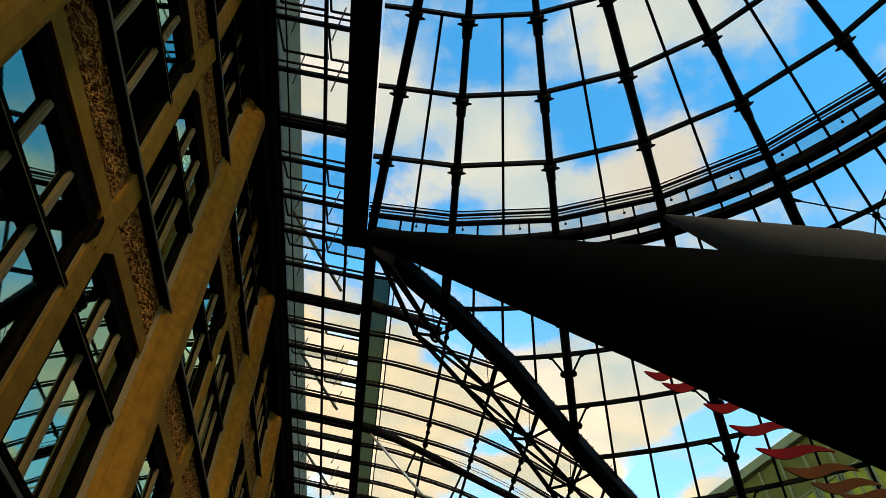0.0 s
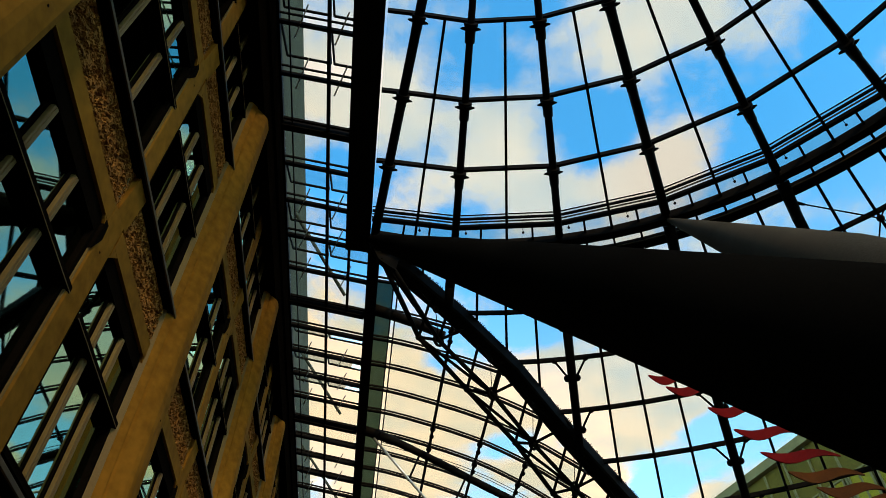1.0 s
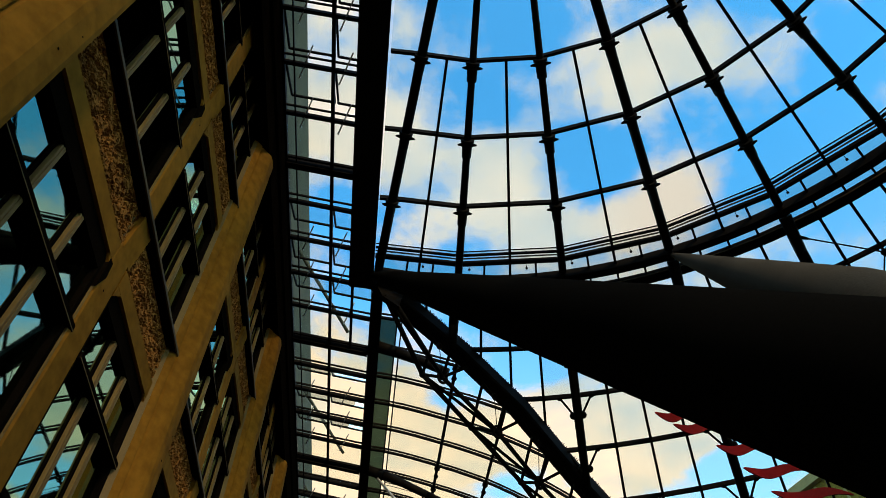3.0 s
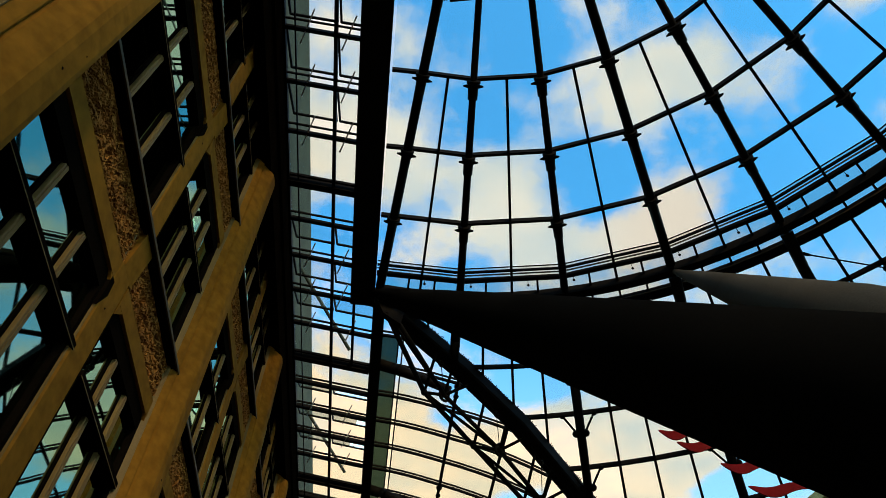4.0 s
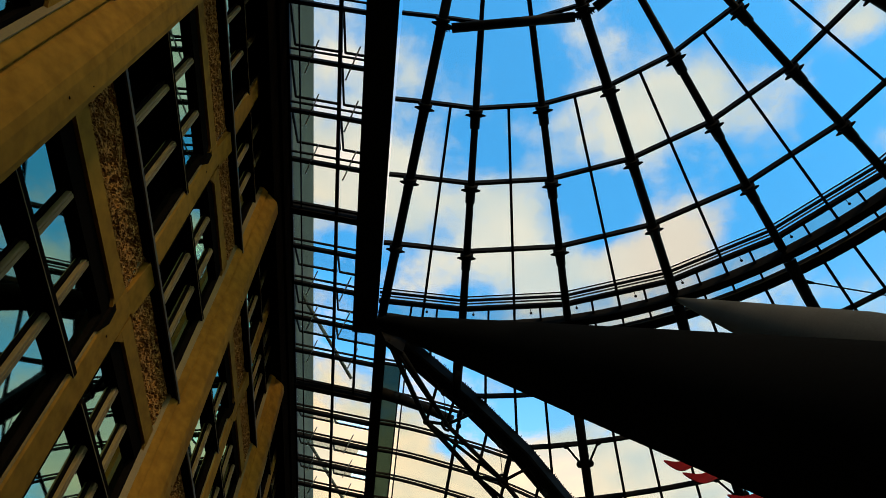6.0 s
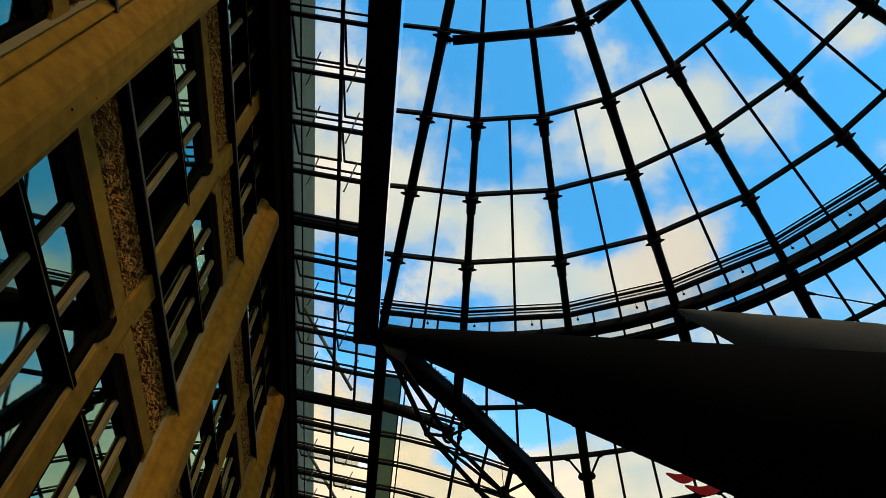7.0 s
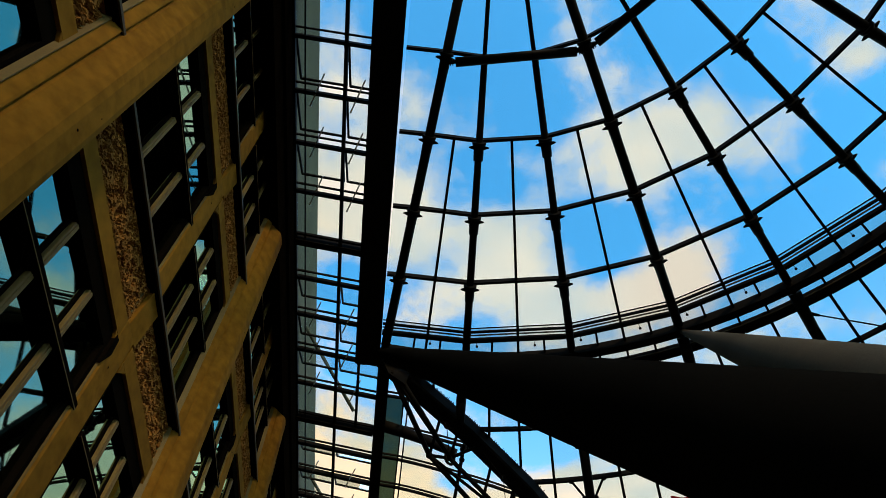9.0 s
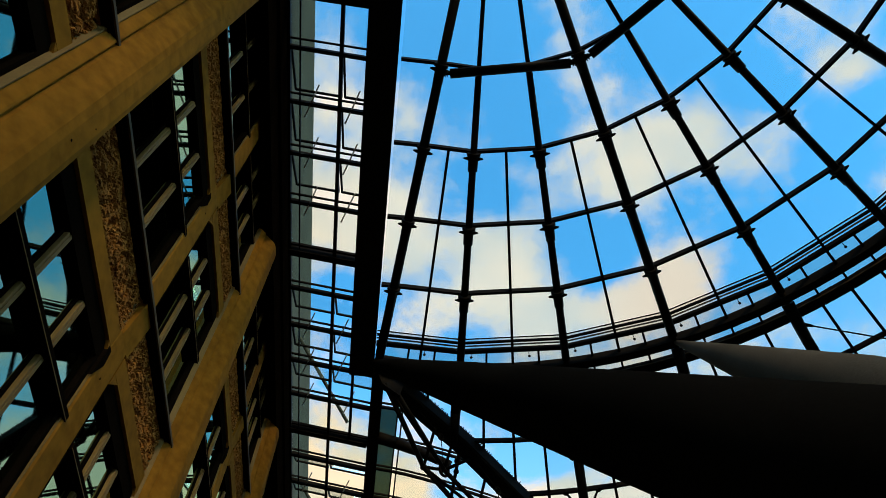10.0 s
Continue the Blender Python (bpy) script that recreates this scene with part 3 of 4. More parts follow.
# ---------------------------------------------------------------- long girder and gutter beam
bm = bmesh.new()
box(bm, (-1.05, Y0, BEAM_Z - 0.30), (-0.47, 11.75, BEAM_Z + 0.32), bevel=0.03)
girder = empty("girder", (-0.76, 0, BEAM_Z - 0.3), "black steel box girder beside the dome", "girder")
part("web_box", bm, STEEL, girder)
bm = bmesh.new()
box(bm, (-1.07, Y0, BEAM_Z - 0.334), (-0.45, 11.8, BEAM_Z - 0.304), bevel=0.006)
part("bottom_flange", bm, STEEL, girder)
for k in range(9):
    bm = bmesh.new()
    y = -12.5 + 3.0 * k
    box(bm, (-1.03, y, BEAM_Z - 0.352), (-0.49, y + 0.3, BEAM_Z - 0.337), bevel=0.004)
    part("splice_plate", bm, STEEL, girder)
bm = bmesh.new()
box(bm, (-0.48, 11.75, BEAM_Z - 0.25), (-0.17, Y1, BEAM_Z + 0.2), bevel=0.02)
tagged(part("gutter_beam", bm, STEEL), "black steel gutter beam of the passage roof", "beam")

# ---------------------------------------------------------------- dome
dome = empty("glass_dome", (AX, AY, 15.0), "half dome of clear glass on black steel ribs", "glass dome")
RINGS = [4.93, 6.75, 8.48, 10.17]
EAVE, RAIL, BEAM_R, BEAM_R2 = 11.38, 11.62, 12.14, 12.64
AZ = [96.4] + [RIB_0 - RIB_STEP * k for k in range(0, 15)]
CROWN = 1.6


def clip_cut(p, q):
    """The share of a ring piece that lies on the dome's side of the girder."""
    if p.x >= CUT and q.x >= CUT:
        return p, q
    if p.x < CUT and q.x < CUT:
        return None
    s = (CUT - p.x) / (q.x - p.x)
    m = p.lerp(q, s)
    return (m, q) if p.x < CUT else (p, m)


def ring_pieces(name, r, z, az, w, h, parent, mat=STEEL, round_r=0.0):
    for a, b in zip(az, az[1:]):
        pq = clip_cut(polar(r, a, z), polar(r, b, z))
        if a == 110.0:
            e = polar(r, b, z)
            pq = (Vector((CUT, e.y, e.z)), e) if e.x > CUT + 0.02 else None
        if pq is None:
            continue
        bm = bmesh.new()
        if round_r:
            tube(bm, pq[0], pq[1], round_r, n=12)
        else:
            bar(bm, pq[0], pq[1], w, h)
        part(name, bm, mat, parent, smooth=bool(round_r))


AZ_ALL = [110.0] + AZ
for i, a in enumerate(AZ):
    main = (i % 3 == 0)
    inner = CROWN if main else CROWN
    bm = bmesh.new()
    lo, hi = 11.98, (5.02 if not main else CROWN)
    off = 0.10
    tube(bm, polar(lo, a, dome_z(lo) - off), polar(hi, a, dome_z(hi) - off), 0.115 if main else 0.10, 0.105 if main else 0.075, n=12)
    for r in RINGS[0 if main else 1:]:
        # collar and sleeve at each joint
        tube(bm, polar(r - 0.02, a, dome_z(r) - off - 0.02), polar(r + 0.05, a, dome_z(r) - off - 0.03), 0.16, n=12)
        tube(bm, polar(r + 0.05, a, dome_z(r) - off), polar(r + 0.42, a, dome_z(r + 0.42) - off), 0.122, 0.112, n=12)
        t = Vector((-math.sin(radians(a)), math.cos(radians(a)), 0))
        c = polar(r + 0.12, a, dome_z(r) - off - 0.03)
        for side in (-1, 1):
            tube(bm, c + t * side * 0.06, c + t * side * 0.23, 0.07, 0.018, n=8)
    tube(bm, polar(11.9, a, dome_z(11.9) - off), polar(12.3, a, dome_z(12.3) - off), 0.06, n=10)
    ball(bm, polar(12.08, a, dome_z(12.08) - off), 0.085)
    part("rib", bm, STEEL, dome, "black tubular steel rib", smooth=True)
    if not main:
        bm = bmesh.new()
        tube(bm, polar(5.05, a, dome_z(5.05) - 0.05), polar(CROWN, a, dome_z(CROWN) - 0.05), 0.05, 0.045, n=8)
        part("upper_rib", bm, STEEL, dome, "thin upper rib", smooth=True)
for r in RINGS:
    ring_pieces("ring", r, dome_z(r), AZ_ALL, 0.07, 0.13, dome)
ring_pieces("crown_ring", CROWN, dome_z(CROWN), AZ_ALL, 0.2, 0.2, dome)
# straight tie bars between the main ribs
for i in range(0, len(AZ) - 3, 3):
    p, q = polar(5.12, AZ[i], dome_z(5.1) - 0.2), polar(5.12, AZ[i + 3], dome_z(5.1) - 0.2)
    bm = bmesh.new()
    tube(bm, p.lerp(q, 0.075), p.lerp(q, 0.925), 0.11, n=12)
    for s in (0.02, 0.035, 0.05):
        tube(bm, p.lerp(q, s), p.lerp(q, s + 0.008), 0.07, n=10)
        tube(bm, p.lerp(q, 1 - s - 0.008), p.lerp(q, 1 - s), 0.07, n=10)
    tube(bm, p, q, 0.035, n=8)
    part("tie_bar", bm, STEEL, dome, "thick black tie bar with threaded ends", smooth=True)
# panes with a glazing bar down the middle of each bay
for a, b in zip(AZ_ALL, AZ_ALL[1:]):
    mid = (a + b) / 2
    bm = bmesh.new()
    p, q = polar(RINGS[1], mid, dome_z(RINGS[1])), polar(BEAM_R, mid, dome_z(BEAM_R))
    if p.x > CUT or q.x > CUT:
        if b != AZ[0]:
            rs = [RINGS[1], RINGS[2], RINGS[3], EAVE, BEAM_R]
            for r0, r1 in zip(rs, rs[1:]):
                k0, k1 = r0 * math.cos(radians((a - b) / 2)), r1 * math.cos(radians((a - b) / 2))
                bar(bm, polar(k0, mid, dome_z(r0)), polar(k1, mid, dome_z(r1)), 0.06, 0.10)
            part("glazing_bar", bm, STEEL, dome)
    for r0, r1 in zip([CROWN] + RINGS, RINGS + [EAVE]):
        whole = r0 < RINGS[1] or b == AZ[0]
        for u, v in (((a, b),) if whole else ((a, mid), (mid, b))):
            def corner(r, az):
                k = r * (math.cos(radians((a - b) / 2)) if (az == mid and not whole) else 1)
                return polar(k, az, dome_z(r) + 0.05)
            c = [corner(r0, u), corner(r1, u), corner(r1, v), corner(r0, v)]
            if all(p.x < CUT for p in c):
                continue
            c = [Vector((max(p.x, CUT), p.y, p.z)) for p in c]
            if a == 110.0:
                c[0], c[1] = Vector((CUT, c[3].y, c[3].z)), Vector((CUT, c[2].y, c[2].z))
                if c[2].x - CUT < 0.03:
                    c[2].x = CUT + 0.03
            bm = bmesh.new()
            slab(bm, c, 0.012)
            part("pane", bm, GLASS, dome, shadow=False)
bm = None

# eave: rails, small panes, ring beams
eave = empty("dome_eave", (AX, AY, 14.6), "black ring beams with a band of small panes", "ring beam")
AZ_FINE = [110 - 157.0 / 49 * 0 - RIB_STEP / 4 * k + (RIB_0 + 2 * RIB_STEP - 110) for k in range(0, 68)]
for r, w, h, mat in ((EAVE + 0.0, 0.02, 0.03, STEEL), (EAVE + 0.10, 0.05, 0.06, STEEL), (EAVE + 0.19, 0.02, 0.04, LIP), (RAIL + 0.09, 0.10, 0.11, STEEL)):
    ring_pieces("rail", r, dome_z(r), AZ_ALL, w, h, eave, mat)
ring_pieces("ring_beam", BEAM_R + 0.02, dome_z(BEAM_R) - 0.05, AZ_FINE, 0.22, 0.26, eave)
ring_pieces("lower_ring_beam", BEAM_R2, skirt_z(BEAM_R2) - 0.06, AZ_FINE, 0.22, 0.22, eave)
ring_pieces("edge_rail", BEAM_R2 - 0.13, skirt_z(BEAM_R2) - 0.10, AZ_FINE, 0.02, 0.04, eave, LIP)
for k, a in enumerate(AZ_FINE):
    p = polar(RAIL + 0.1, a, dome_z(RAIL + 0.1))
    if p.x < CUT:
        continue
    bm = bmesh.new()
    bar(bm, p, polar(BEAM_R, a, dome_z(BEAM_R)), 0.05, 0.08)
    bar(bm, polar(BEAM_R, a, dome_z(BEAM_R) - 0.02), polar(BEAM_R2, a, skirt_z(BEAM_R2)), 0.05, 0.08)
    part("stile", bm, STEEL, eave)

for k, (a, b) in enumerate(zip(AZ_FINE, AZ_FINE[1:])):
    if not 10 < (a + b) / 2 < 96:
        continue
    for r0, z0, r1, z1 in ((EAVE, dome_z(EAVE), BEAM_R, dome_z(BEAM_R)), (BEAM_R, dome_z(BEAM_R), BEAM_R2, skirt_z(BEAM_R2))):
        c = [polar(r0, a, z0 + 0.05), polar(r1, a, z1 + 0.05), polar(r1, b, z1 + 0.05), polar(r0, b, z0 + 0.05)]
        if min(p.x for p in c) < CUT:
            continue
        bm = bmesh.new()
        slab(bm, c, 0.012)
        part("pane", bm, DUSTY, eave, "dusty narrow eave pane", shadow=False)
for k in range(0, 40):
    a = AZ_FINE[k] - RIB_STEP / 8 + 0.4 * math.sin(k * 1.7)
    p = polar(11.68, a, dome_z(11.68))
    if k % 2 or p.x < CUT:
        continue
    bm = bmesh.new()
    tube(bm, p, p + Vector((0, 0, -0.24)), 0.008, n=5)
    ball(bm, p + Vector((0, 0, -0.25)), 0.035)
    part("hook", bm, STEEL, eave, "small hanging hook")

# ---------------------------------------------------------------- lower glass skirt
skirt = empty("lower_glass_roof", (AX, AY, 9.4), "sloping lower glass roof on black steel rafters", "glass roof")
ROWS = [12.78, 13.87, 15.10, 16.42, 17.8, 19.25, 20.6, 22.0]


def in_skirt(p):
    return p.y < valley_y(p.x) + 0.05


def skirt_pt(r, a, dz=0.0):
    return polar(r, a + 0.27, skirt_z(r) + dz)


for k, a in enumerate(AZ_FINE):
    rib = k % 4 == 0
    r0 = 12.78
    r1 = 22.0
    while r1 > r0 and not in_skirt(skirt_pt(r1, a)):
        r1 -= 0.1
    if r1 <= r0 + 0.2 or skirt_pt(r0, a).x < CUT:
        continue
    bm = bmesh.new()
    if rib:
        tube(bm, polar(12.3, a, 14.78), skirt_pt(13.1, a, -0.25), 0.15, 0.13, n=12)
        tube(bm, skirt_pt(13.1, a, -0.25), skirt_pt(r1, a, -0.25), 0.13, 0.11, n=12)
        t = Vector((-math.sin(radians(a)), math.cos(radians(a)), 0))
        for r in ROWS[1:]:
            if r > r1 - 0.3:
                continue
            c = skirt_pt(r + 0.3, a, -0.25)
            for s in (-1, 1):
                tip = skirt_pt(r + 0.02, a, 0.0) + t * s * 0.42
                tube(bm, c + t * s * 0.1, tip, 0.03, n=8)
                ball(bm, tip, 0.085)
                ball(bm, c + t * s * 0.13, 0.10)
        part("rafter", bm, STEEL, skirt, "black tubular rafter with side arms", smooth=True)
    else:
        bar(bm, skirt_pt(r0, a), skirt_pt(r1, a), 0.065, 0.10)
        part("glazing_bar", bm, STEEL, skirt)
for r in ROWS[1:]:
    bm = bmesh.new()
    for a, b in zip(AZ_FINE, AZ_FINE[1:]):
        p, q = skirt_pt(r, a), skirt_pt(r, b)
        if in_skirt(p) and in_skirt(q) and p.x > CUT and q.x > CUT:
            bar(bm, p, q, 0.07, 0.12)
        elif in_skirt(q) and q.x > CUT:
            s = 0.0
            while s < 1 and not in_skirt(p.lerp(q, s)):
                s += 0.05
            bar(bm, p.lerp(q, s), q, 0.07, 0.12)
    part("purlin", bm, STEEL, skirt)
for r0, r1 in zip(ROWS, ROWS[1:]):
    for a, b in zip(AZ_FINE, AZ_FINE[1:]):
        c = [skirt_pt(r0, a, 0.05), skirt_pt(r1, a, 0.05), skirt_pt(r1, b, 0.05), skirt_pt(r0, b, 0.05)]
        if not all(in_skirt(p) and p.x > CUT for p in c) or not (15 < (a + b) / 2 < 92):
            continue
        bm = bmesh.new()
        slab(bm, c, 0.012)
        part("pane", bm, GLASS, skirt, shadow=False)

for k in range(0, 5):
    az = RIB_0 - RIB_STEP * (k + 1)
    bm = bmesh.new()
    hub = skirt_pt(13.95, az - 6.4, -0.12)
    for p in (skirt_pt(12.85, az - 0.6, -0.2), skirt_pt(12.85, az - RIB_STEP + 0.6, -0.2), skirt_pt(16.4, az - 0.5, -0.2), skirt_pt(16.4, az - RIB_STEP + 0.5, -0.2)):
        tube(bm, hub, p, 0.018, n=6)
        tube(bm, p, p.lerp(hub, 0.1), 0.05, 0.03, n=8)
    ball(bm, hub, 0.09)
    if k >= 2:
        part("brace_rods", bm, STEEL, skirt, "thin cross rods with a round hub", smooth=True)
    else:
        bm.free()

# ---------------------------------------------------------------- vaulted passage roof
vault = empty("vaulted_glass_roof", (0, 14, 12), "curved glass passage roof on black steel purlins", "glass roof")
VX = [x for x, z in VAULT]


def vault_run(y, dz):
    pts = []
    for i in range(0, 60):
        x = -0.25 + 9.25 * i / 59
        if y > vault_edge(x) + 0.05:
            pts.append(Vector((x, y, vault_z(x) + dz)))
    return pts


def bent(bm, pts, w, h):
    for p, q in zip(pts, pts[1:]):
        bar(bm, p, q, w, h)


ARCH = [(-0.3, 14.92), (0.32, 14.74), (1.0, 14.48), (1.79, 14.12), (2.55, 13.75), (3.32, 13.35), (4.0, 13.02), (4.61, 12.73), (6.0, 12.0), (7.5, 11.1)]
ARCH_R = [0.17, 0.16, 0.13, 0.12, 0.12, 0.12, 0.12, 0.12, 0.12, 0.12]
VR = 1.206
for k in range(3, 24):
    y = 8.26 + VR * k
    pts = vault_run(y, 0.0)
    if len(pts) < 3:
        continue
    bm = bmesh.new()
    bent(bm, pts[::3] + [pts[-1]], 0.05, 0.08)
    bent(bm, [p + Vector((0, -0.13, 0.02)) for p in pts[::3] + [pts[-1]]], 0.035, 0.05)
    part("purlin", bm, STEEL, vault)
    if k % 5 == 0:
        bm = bmesh.new()
        arch = [Vector((x, y - 0.15, z)) for x, z in ARCH if x < pts[-1].x]
        for n, (p, q) in enumerate(zip(arch, arch[1:])):
            tube(bm, p, q, ARCH_R[n], ARCH_R[n + 1], n=12)
        part("arch_rib", bm, STEEL, vault, "black tapered arch rib", smooth=True)
        if k >= 10:
            bm = bmesh.new()
            tube(bm, (0.13, y - 0.15, 14.61), (1.95, y - 0.15, 12.5), 0.045, n=8)
            tube(bm, (1.95, y - 0.15, 12.5), (6.5, y - 0.15, 11.0), 0.045, n=8)
            part("tie_rod", bm, SILVER, vault, "bare steel tie rod", smooth=True)
            bm = bmesh.new()
            tube(bm, (1.73, y - 0.15, 14.18), (1.35, y - 0.15, 13.12), 0.035, n=8)
            tube(bm, (3.22, y - 0.15, 13.3), (2.78, y - 0.15, 12.3), 0.035, n=8)
            part("tie_post", bm, STEEL, vault, smooth=True)
            bm = bmesh.new()
            for dy in (0.35, 0.5):
                for p, q in zip(pts[4::3], pts[7::3]):
                    tube(bm, p + Vector((0, dy, -0.12)), q + Vector((0, dy, -0.12)), 0.012, n=6)
            part("cable", bm, STEEL, vault)
for x in (0.27, 0.40, 2.02, 3.57, 5.0, 6.5, 8.0):
    y0 = vault_edge(x) + 0.1
    bm = bmesh.new()
    if x < 1:
        bar(bm, (x, y0, vault_z(x)), (x, Y1, vault_z(x)), 0.04, 0.07)
    else:
        tube(bm, (x, y0, vault_z(x) - 0.12), (x, Y1, vault_z(x) - 0.12), 0.05, n=8)
        for k in range(3, 24):
            y = 8.26 + VR * k
            if y > y0 + 0.3 and k % 5 in (0, 4):
                ball(bm, (x, y, vault_z(x) - 0.12), 0.10)
                ball(bm, (x, y + 0.35, vault_z(x) - 0.18), 0.08)
    part("glazing_bar", bm, STEEL, vault)
for k in range(2, 23):
    y = 8.26 + VR * k
    for x0, x1 in ((-0.25, 0.27), (0.40, 2.02), (2.02, 3.57), (3.57, 5.0), (5.0, 6.5), (6.5, 8.0)):
        c = [Vector((x0, y, vault_z(x0) + 0.06)), Vector((x1, y, vault_z(x1) + 0.06)), Vector((x1, y + VR, vault_z(x1) + 0.06)), Vector((x0, y + VR, vault_z(x0) + 0.06))]
        if not all(p.y > vault_edge(p.x) for p in c):
            continue
        bm = bmesh.new()
        slab(bm, c, 0.012)
        part("pane", bm, GREENGLASS if x0 < 0 else GLASS, vault, "green tinted gutter pane" if x0 < 0 else "", shadow=False)

# ---------------------------------------------------------------- valley truss
truss = empty("valley_truss", (0, 12, 10), "black steel lattice truss under the roof valley", "truss")
bm = bmesh.new()
loops = []
for k, p in enumerate(VALLEY):
    d = VALLEY[min(k + 1, len(VALLEY) - 1)] - VALLEY[max(k - 1, 0)]
    side = d.cross(Vector((0, 0, 1))).normalized() * 0.24
    up = side.cross(d).normalized() * 0.21
    loops.append([bm.verts.new(p + Vector((0, 0, -0.12)) + side * a + up * b) for a, b in ((-1, -0.8), (-0.8, -1), (0.8, -1), (1, -0.8), (1, 0.8), (0.8, 1), (-0.8, 1), (-1, 0.8))])
for a, b in zip(loops, loops[1:]):
    for k in range(8):
        bm.faces.new((a[k], a[(k + 1) % 8], b[(k + 1) % 8], b[k]))
bm.faces.new(loops[0][::-1]); bm.faces.new(loops[-1])
part("valley_girder", bm, STEEL, truss)
# small spikes along the girder's upper edge
bm = bmesh.new()
for p, q in zip(VALLEY[1:], VALLEY[2:]):
    n = int((q - p).length / 0.06)
    side = (q - p).cross(Vector((0, 0, 1))).normalized()
    for k in range(n):
        c = p.lerp(q, (k + 0.5) / n) + side * 0.22 + Vector((0, 0, 0.08))
        tube(bm, c, c + side * random.uniform(0.01, 0.04) + Vector((random.uniform(-0.03, 0.03), random.uniform(-0.03, 0.03), random.uniform(0.0, 0.03))), 0.018, 0.008, n=5)
tagged(part("spike_strip", bm, STEEL, truss), kind="stuff")
RIGHT = [Vector(p) for p in ((0.21, 11.75, 14.1), (1.55, 13.46, 13.35), (3.11, 14.48, 12.52), (4.4, 15.7, 11.89), (5.69, 16.62, 11.17), (7.13, 17.72, 10.37))]
LEFT = [Vector(p) for p in ((-0.13, 11.6, 14.3), (1.02, 13.34, 13.29), (2.43, 14.49, 12.61), (3.9, 15.67, 11.86), (5.16, 16.97, 11.18), (6.52, 18.43, 10.43))]


def on_valley(x):
    for a, b in zip(VALLEY, VALLEY[1:]):
        if x <= b.x:
            return a.lerp(b, (x - a.x) / (b.x - a.x)) + Vector((0, 0, -0.25))
    return VALLEY[-1] + Vector((0, 0, -0.25))


for chord, r in ((RIGHT, 0.06), (LEFT, 0.065)):
    bm = bmesh.new()
    for p, q in zip(chord, chord[1:]):
        tube(bm, p, q, r, n=10)
    part("bottom_chord", bm, STEEL, truss, smooth=True)
for k in range(1, 6):
    bm = bmesh.new()
    l, r = LEFT[k], RIGHT[k]
    web = [(l, r), (r, on_valley(r.x + 0.2)), (r, on_valley(r.x + 0.75)), (l, on_valley(l.x + 0.25)), (LEFT[k - 1], r)]
    if k < 5:
        web.append((l, RIGHT[k + 1]))
    for a, b in web:
        tube(bm, a, b, 0.042, n=8)
    torus(bm, r, (0.6, -0.75, -0.25), 0.15, 0.04)
    ball(bm, r, 0.075)
    ball(bm, l, 0.09)
    ball(bm, on_valley(r.x + 0.2), 0.12)
    part("web", bm, STEEL, truss, smooth=True)
    bm = bmesh.new()
    up = on_valley(r.x - 0.15) + Vector((0, 0, -0.3))
    tube(bm, up, r, 0.012, n=6)
    tube(bm, up, on_valley(r.x - 0.9), 0.016, n=6)
    tube(bm, up, on_valley(r.x + 0.6), 0.016, n=6)
    torus(bm, up, (0.6, -0.75, -0.25), 0.075, 0.028)
    part("stay", bm, STEEL, truss)
# head plate where both chords meet the girder
bm = bmesh.new()
slab(bm, [(-0.45, 11.7, 14.9), (0.35, 11.9, 14.75), (0.25, 11.75, 14.0), (-0.2, 11.6, 14.2)], 0.10)
part("head_plate", bm, STEEL, truss)

# ---------------------------------------------------------------- raking columns


def raking_column(tip, foot, rad, taper, swell, mat, label):
    tip, foot = Vector(tip), Vector(foot)
    L = (foot - tip).length
    ob = empty("raking_column", foot, label, "column", "raking columns")
    bm = bmesh.new()
    prof = [(0, 0.04), (0.12 / L, 0.06)]
    for k in range(1, 13):
        s = k / 12
        prof.append((0.12 / L + taper * s / L, 0.06 + (rad - 0.06) * s ** swell))
    prof.append((1.0, rad))
    lathe(bm, tip, foot, prof, 48)
    part("shaft", bm, mat, ob)
    bm = bmesh.new()
    lathe(bm, foot + Vector((0, 0, 0.0)), foot + Vector((0, 0, 0.12)), [(0, rad * 1.7), (0.8, rad * 1.7), (1, rad * 1.6)], 32)
    part("base_plate", bm, STEEL, ob)
    bm = bmesh.new()
    ball(bm, tip, 0.06)
    part("tip_joint", bm, STEEL, ob)
    return ob


raking_column((-0.521, 11.493, 14.88), (2.629, -0.874, 0), 0.421, 17.99, 0.613, COLUMN, "huge tapered steel column, underside shade put into its near-black colour, leaning to the roof girder")
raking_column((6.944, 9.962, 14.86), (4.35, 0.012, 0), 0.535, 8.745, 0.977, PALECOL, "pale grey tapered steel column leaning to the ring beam")

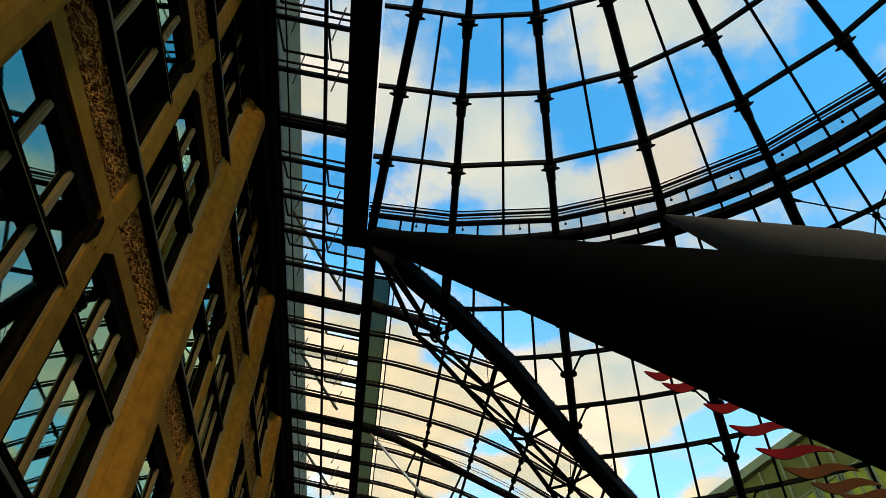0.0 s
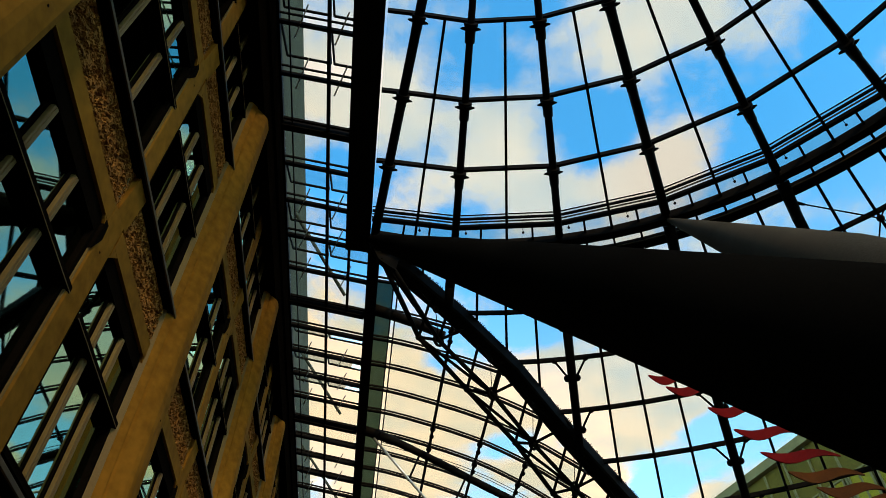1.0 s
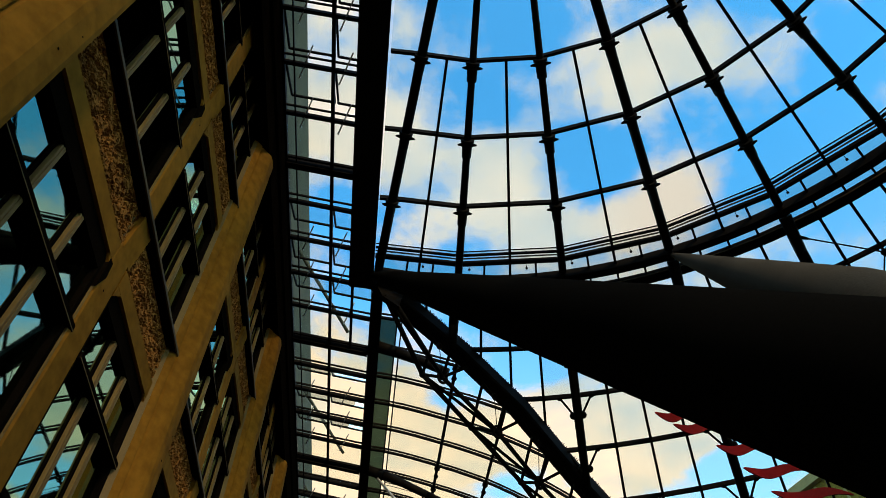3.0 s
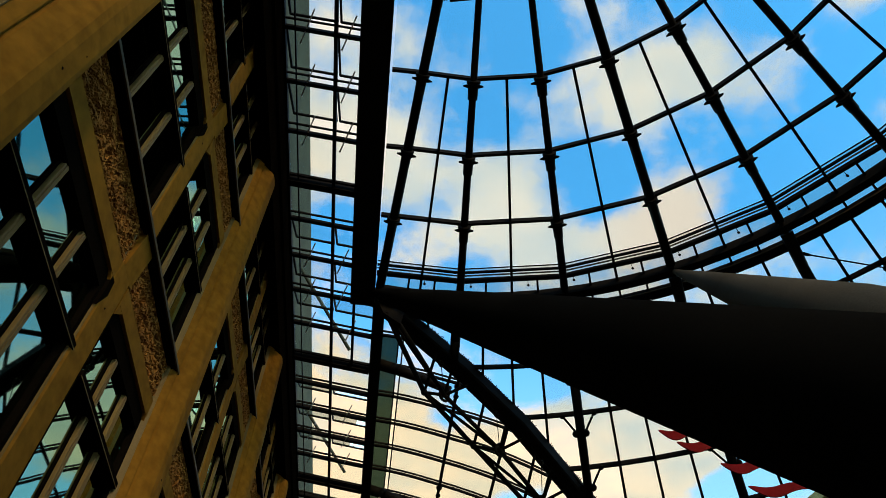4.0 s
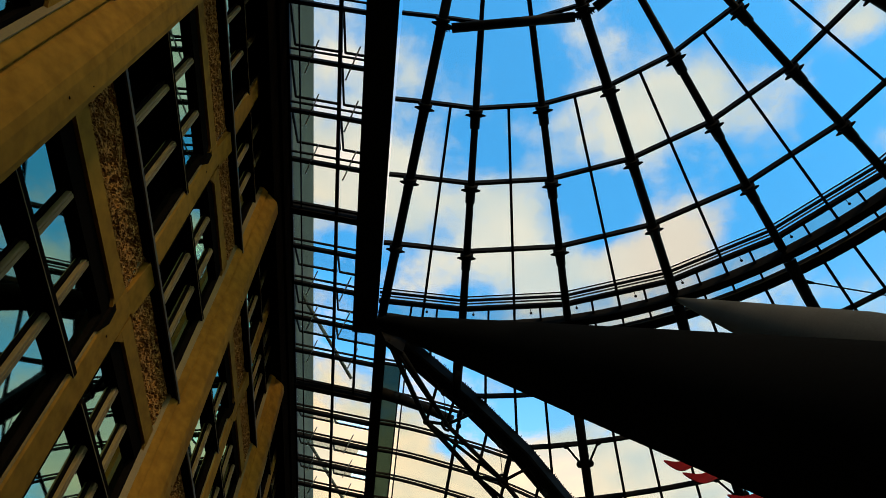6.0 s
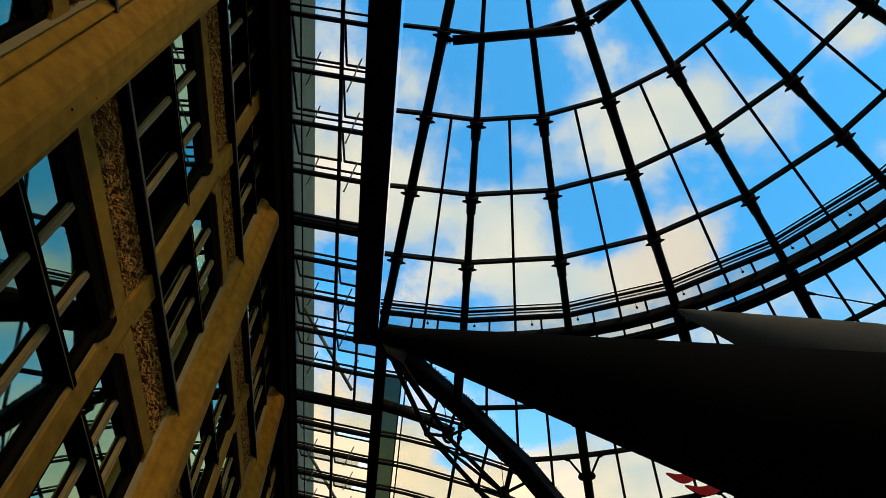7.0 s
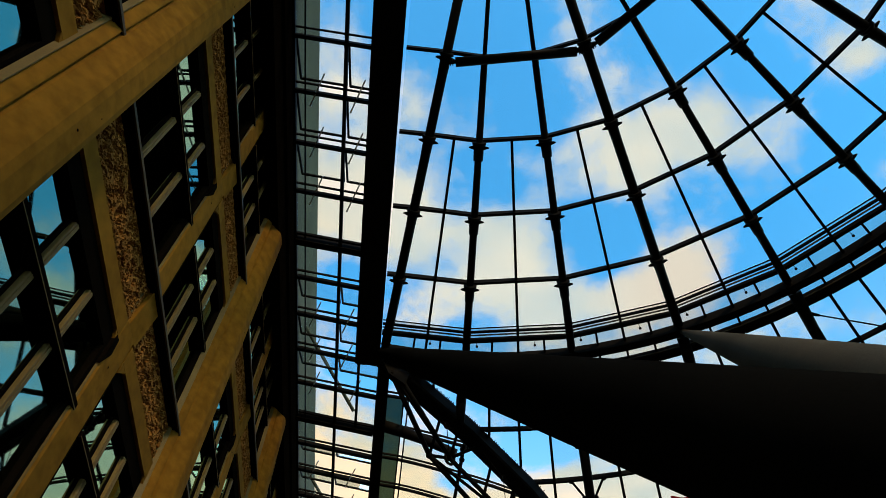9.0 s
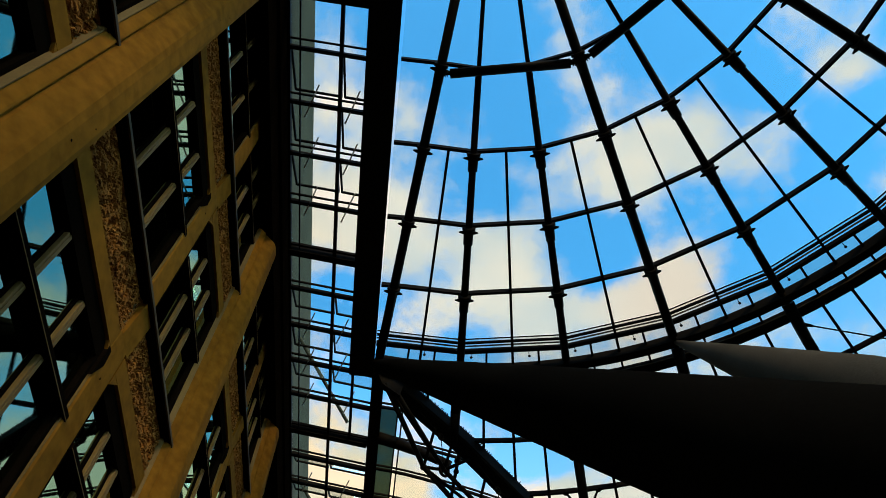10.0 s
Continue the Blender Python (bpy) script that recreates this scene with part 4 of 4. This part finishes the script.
# ---------------------------------------------------------------- hanging blades
mobile = empty("hanging_mobile", (8.5, 12, 9), "hanging mobile of red and brown wave-shaped metal blades", "mobile")
BLADES = [(6.32, 11.50, 1.15), (6.67, 11.20, 1.3), (7.52, 10.70, 1.35), (7.95, 10.16, 1.6), (8.37, 9.62, 1.85), (8.82, 9.19, 1.75), (9.32, 8.87, 1.6), (9.86, 8.65, 1.5)]
for k, (x, z, length) in enumerate(BLADES):
    bm = bmesh.new()
    up, dn = [], []
    for i in range(15):
        s = i / 14
        xx = x + length * s
        mid = z + 0.06 * s - 0.10 * math.sin(2 * math.pi * s) * (0.6 + 0.6 * s)
        half = 0.012 + 0.115 * math.sin(math.pi * s ** 0.85) ** 0.9
        up.append(Vector((xx, 12 + 0.1 * math.sin(s * 3), mid + half)))
        dn.append(Vector((xx, 12 + 0.1 * math.sin(s * 3), mid - half)))
    front = [bm.verts.new(p) for p in up], [bm.verts.new(p) for p in dn]
    back = [bm.verts.new(p + Vector((0, 0.03, 0))) for p in up], [bm.verts.new(p + Vector((0, 0.03, 0))) for p in dn]
    for i in range(14):
        bm.faces.new((front[0][i], front[0][i + 1], front[1][i + 1], front[1][i]))
        bm.faces.new((back[0][i], back[1][i], back[1][i + 1], back[0][i + 1]))
        bm.faces.new((front[0][i], back[0][i], back[0][i + 1], front[0][i + 1]))
        bm.faces.new((front[1][i], front[1][i + 1], back[1][i + 1], back[1][i]))
    part("blade", bm, RED if k < 5 else RUST, mobile, "" if k < 5 else "brown red blade")

# ---------------------------------------------------------------- neighbour house seen through the glass
house = empty("neighbour_house", (20, 24, 0), "yellow green stucco house behind the glass roof", "house")
P0, P1 = Vector((16.0, 31.6, 0)), Vector((19.6, 18.6, 0))
dirv = (P1 - P0).normalized()
nrm = Vector((dirv.y, -dirv.x, 0))
if nrm.x < 0:
    nrm = -nrm
bm = bmesh.new()
slab(bm, [P0 + nrm * 3, P1 + nrm * 3, P1 + nrm * 3 + Vector((0, 0, 17.6)), P0 + nrm * 3 + Vector((0, 0, 17.6))], 6.0)
part("wall", bm, YELLOW, house)
bm = bmesh.new()
bar(bm, P0 + Vector((0, 0, 17.8)) + nrm * 2.9, P1 + Vector((0, 0, 17.8)) + nrm * 2.9, 6.3, 0.4)
part("roof", bm, YELLOWTRIM, house, "pale yellow eaves")
for k in range(11):
    p, q = P0.lerp(P1, (k + 0.12) / 11), P0.lerp(P1, (k + 0.88) / 11)
    for z0, z1 in ((9.2, 11.4), (13.0, 15.5)):
        bm = bmesh.new()
        slab(bm, [v - nrm * 0.04 + Vector((0, 0, z)) for v, z in ((p, z0), (q, z0), (q, z1), (p, z1))], 0.06)
        pane = part("window", bm, LIT_CURTAIN, house, "yellow-lit window, its light put into the curtain colour")
        bm = bmesh.new()
        for a, b in (((p, z0), (q, z0)), ((q, z0), (q, z1)), ((q, z1), (p, z1)), ((p, z1), (p, z0)), ((p.lerp(q, 0.5), z0), (p.lerp(q, 0.5), z1))):
            bar(bm, a[0] - nrm * 0.09 + Vector((0, 0, a[1])), b[0] - nrm * 0.09 + Vector((0, 0, b[1])), 0.07, 0.07, nrm)
        part("frame", bm, YELLOWTRIM, pane)
for k in range(12):
    p = P0.lerp(P1, k / 11)
    bm = bmesh.new()
    bar(bm, p - nrm * 0.05, p - nrm * 0.05 + Vector((0, 0, 17.5)), 0.08, 0.08, dirv)
    part("pilaster_strip", bm, YELLOWTRIM, house)
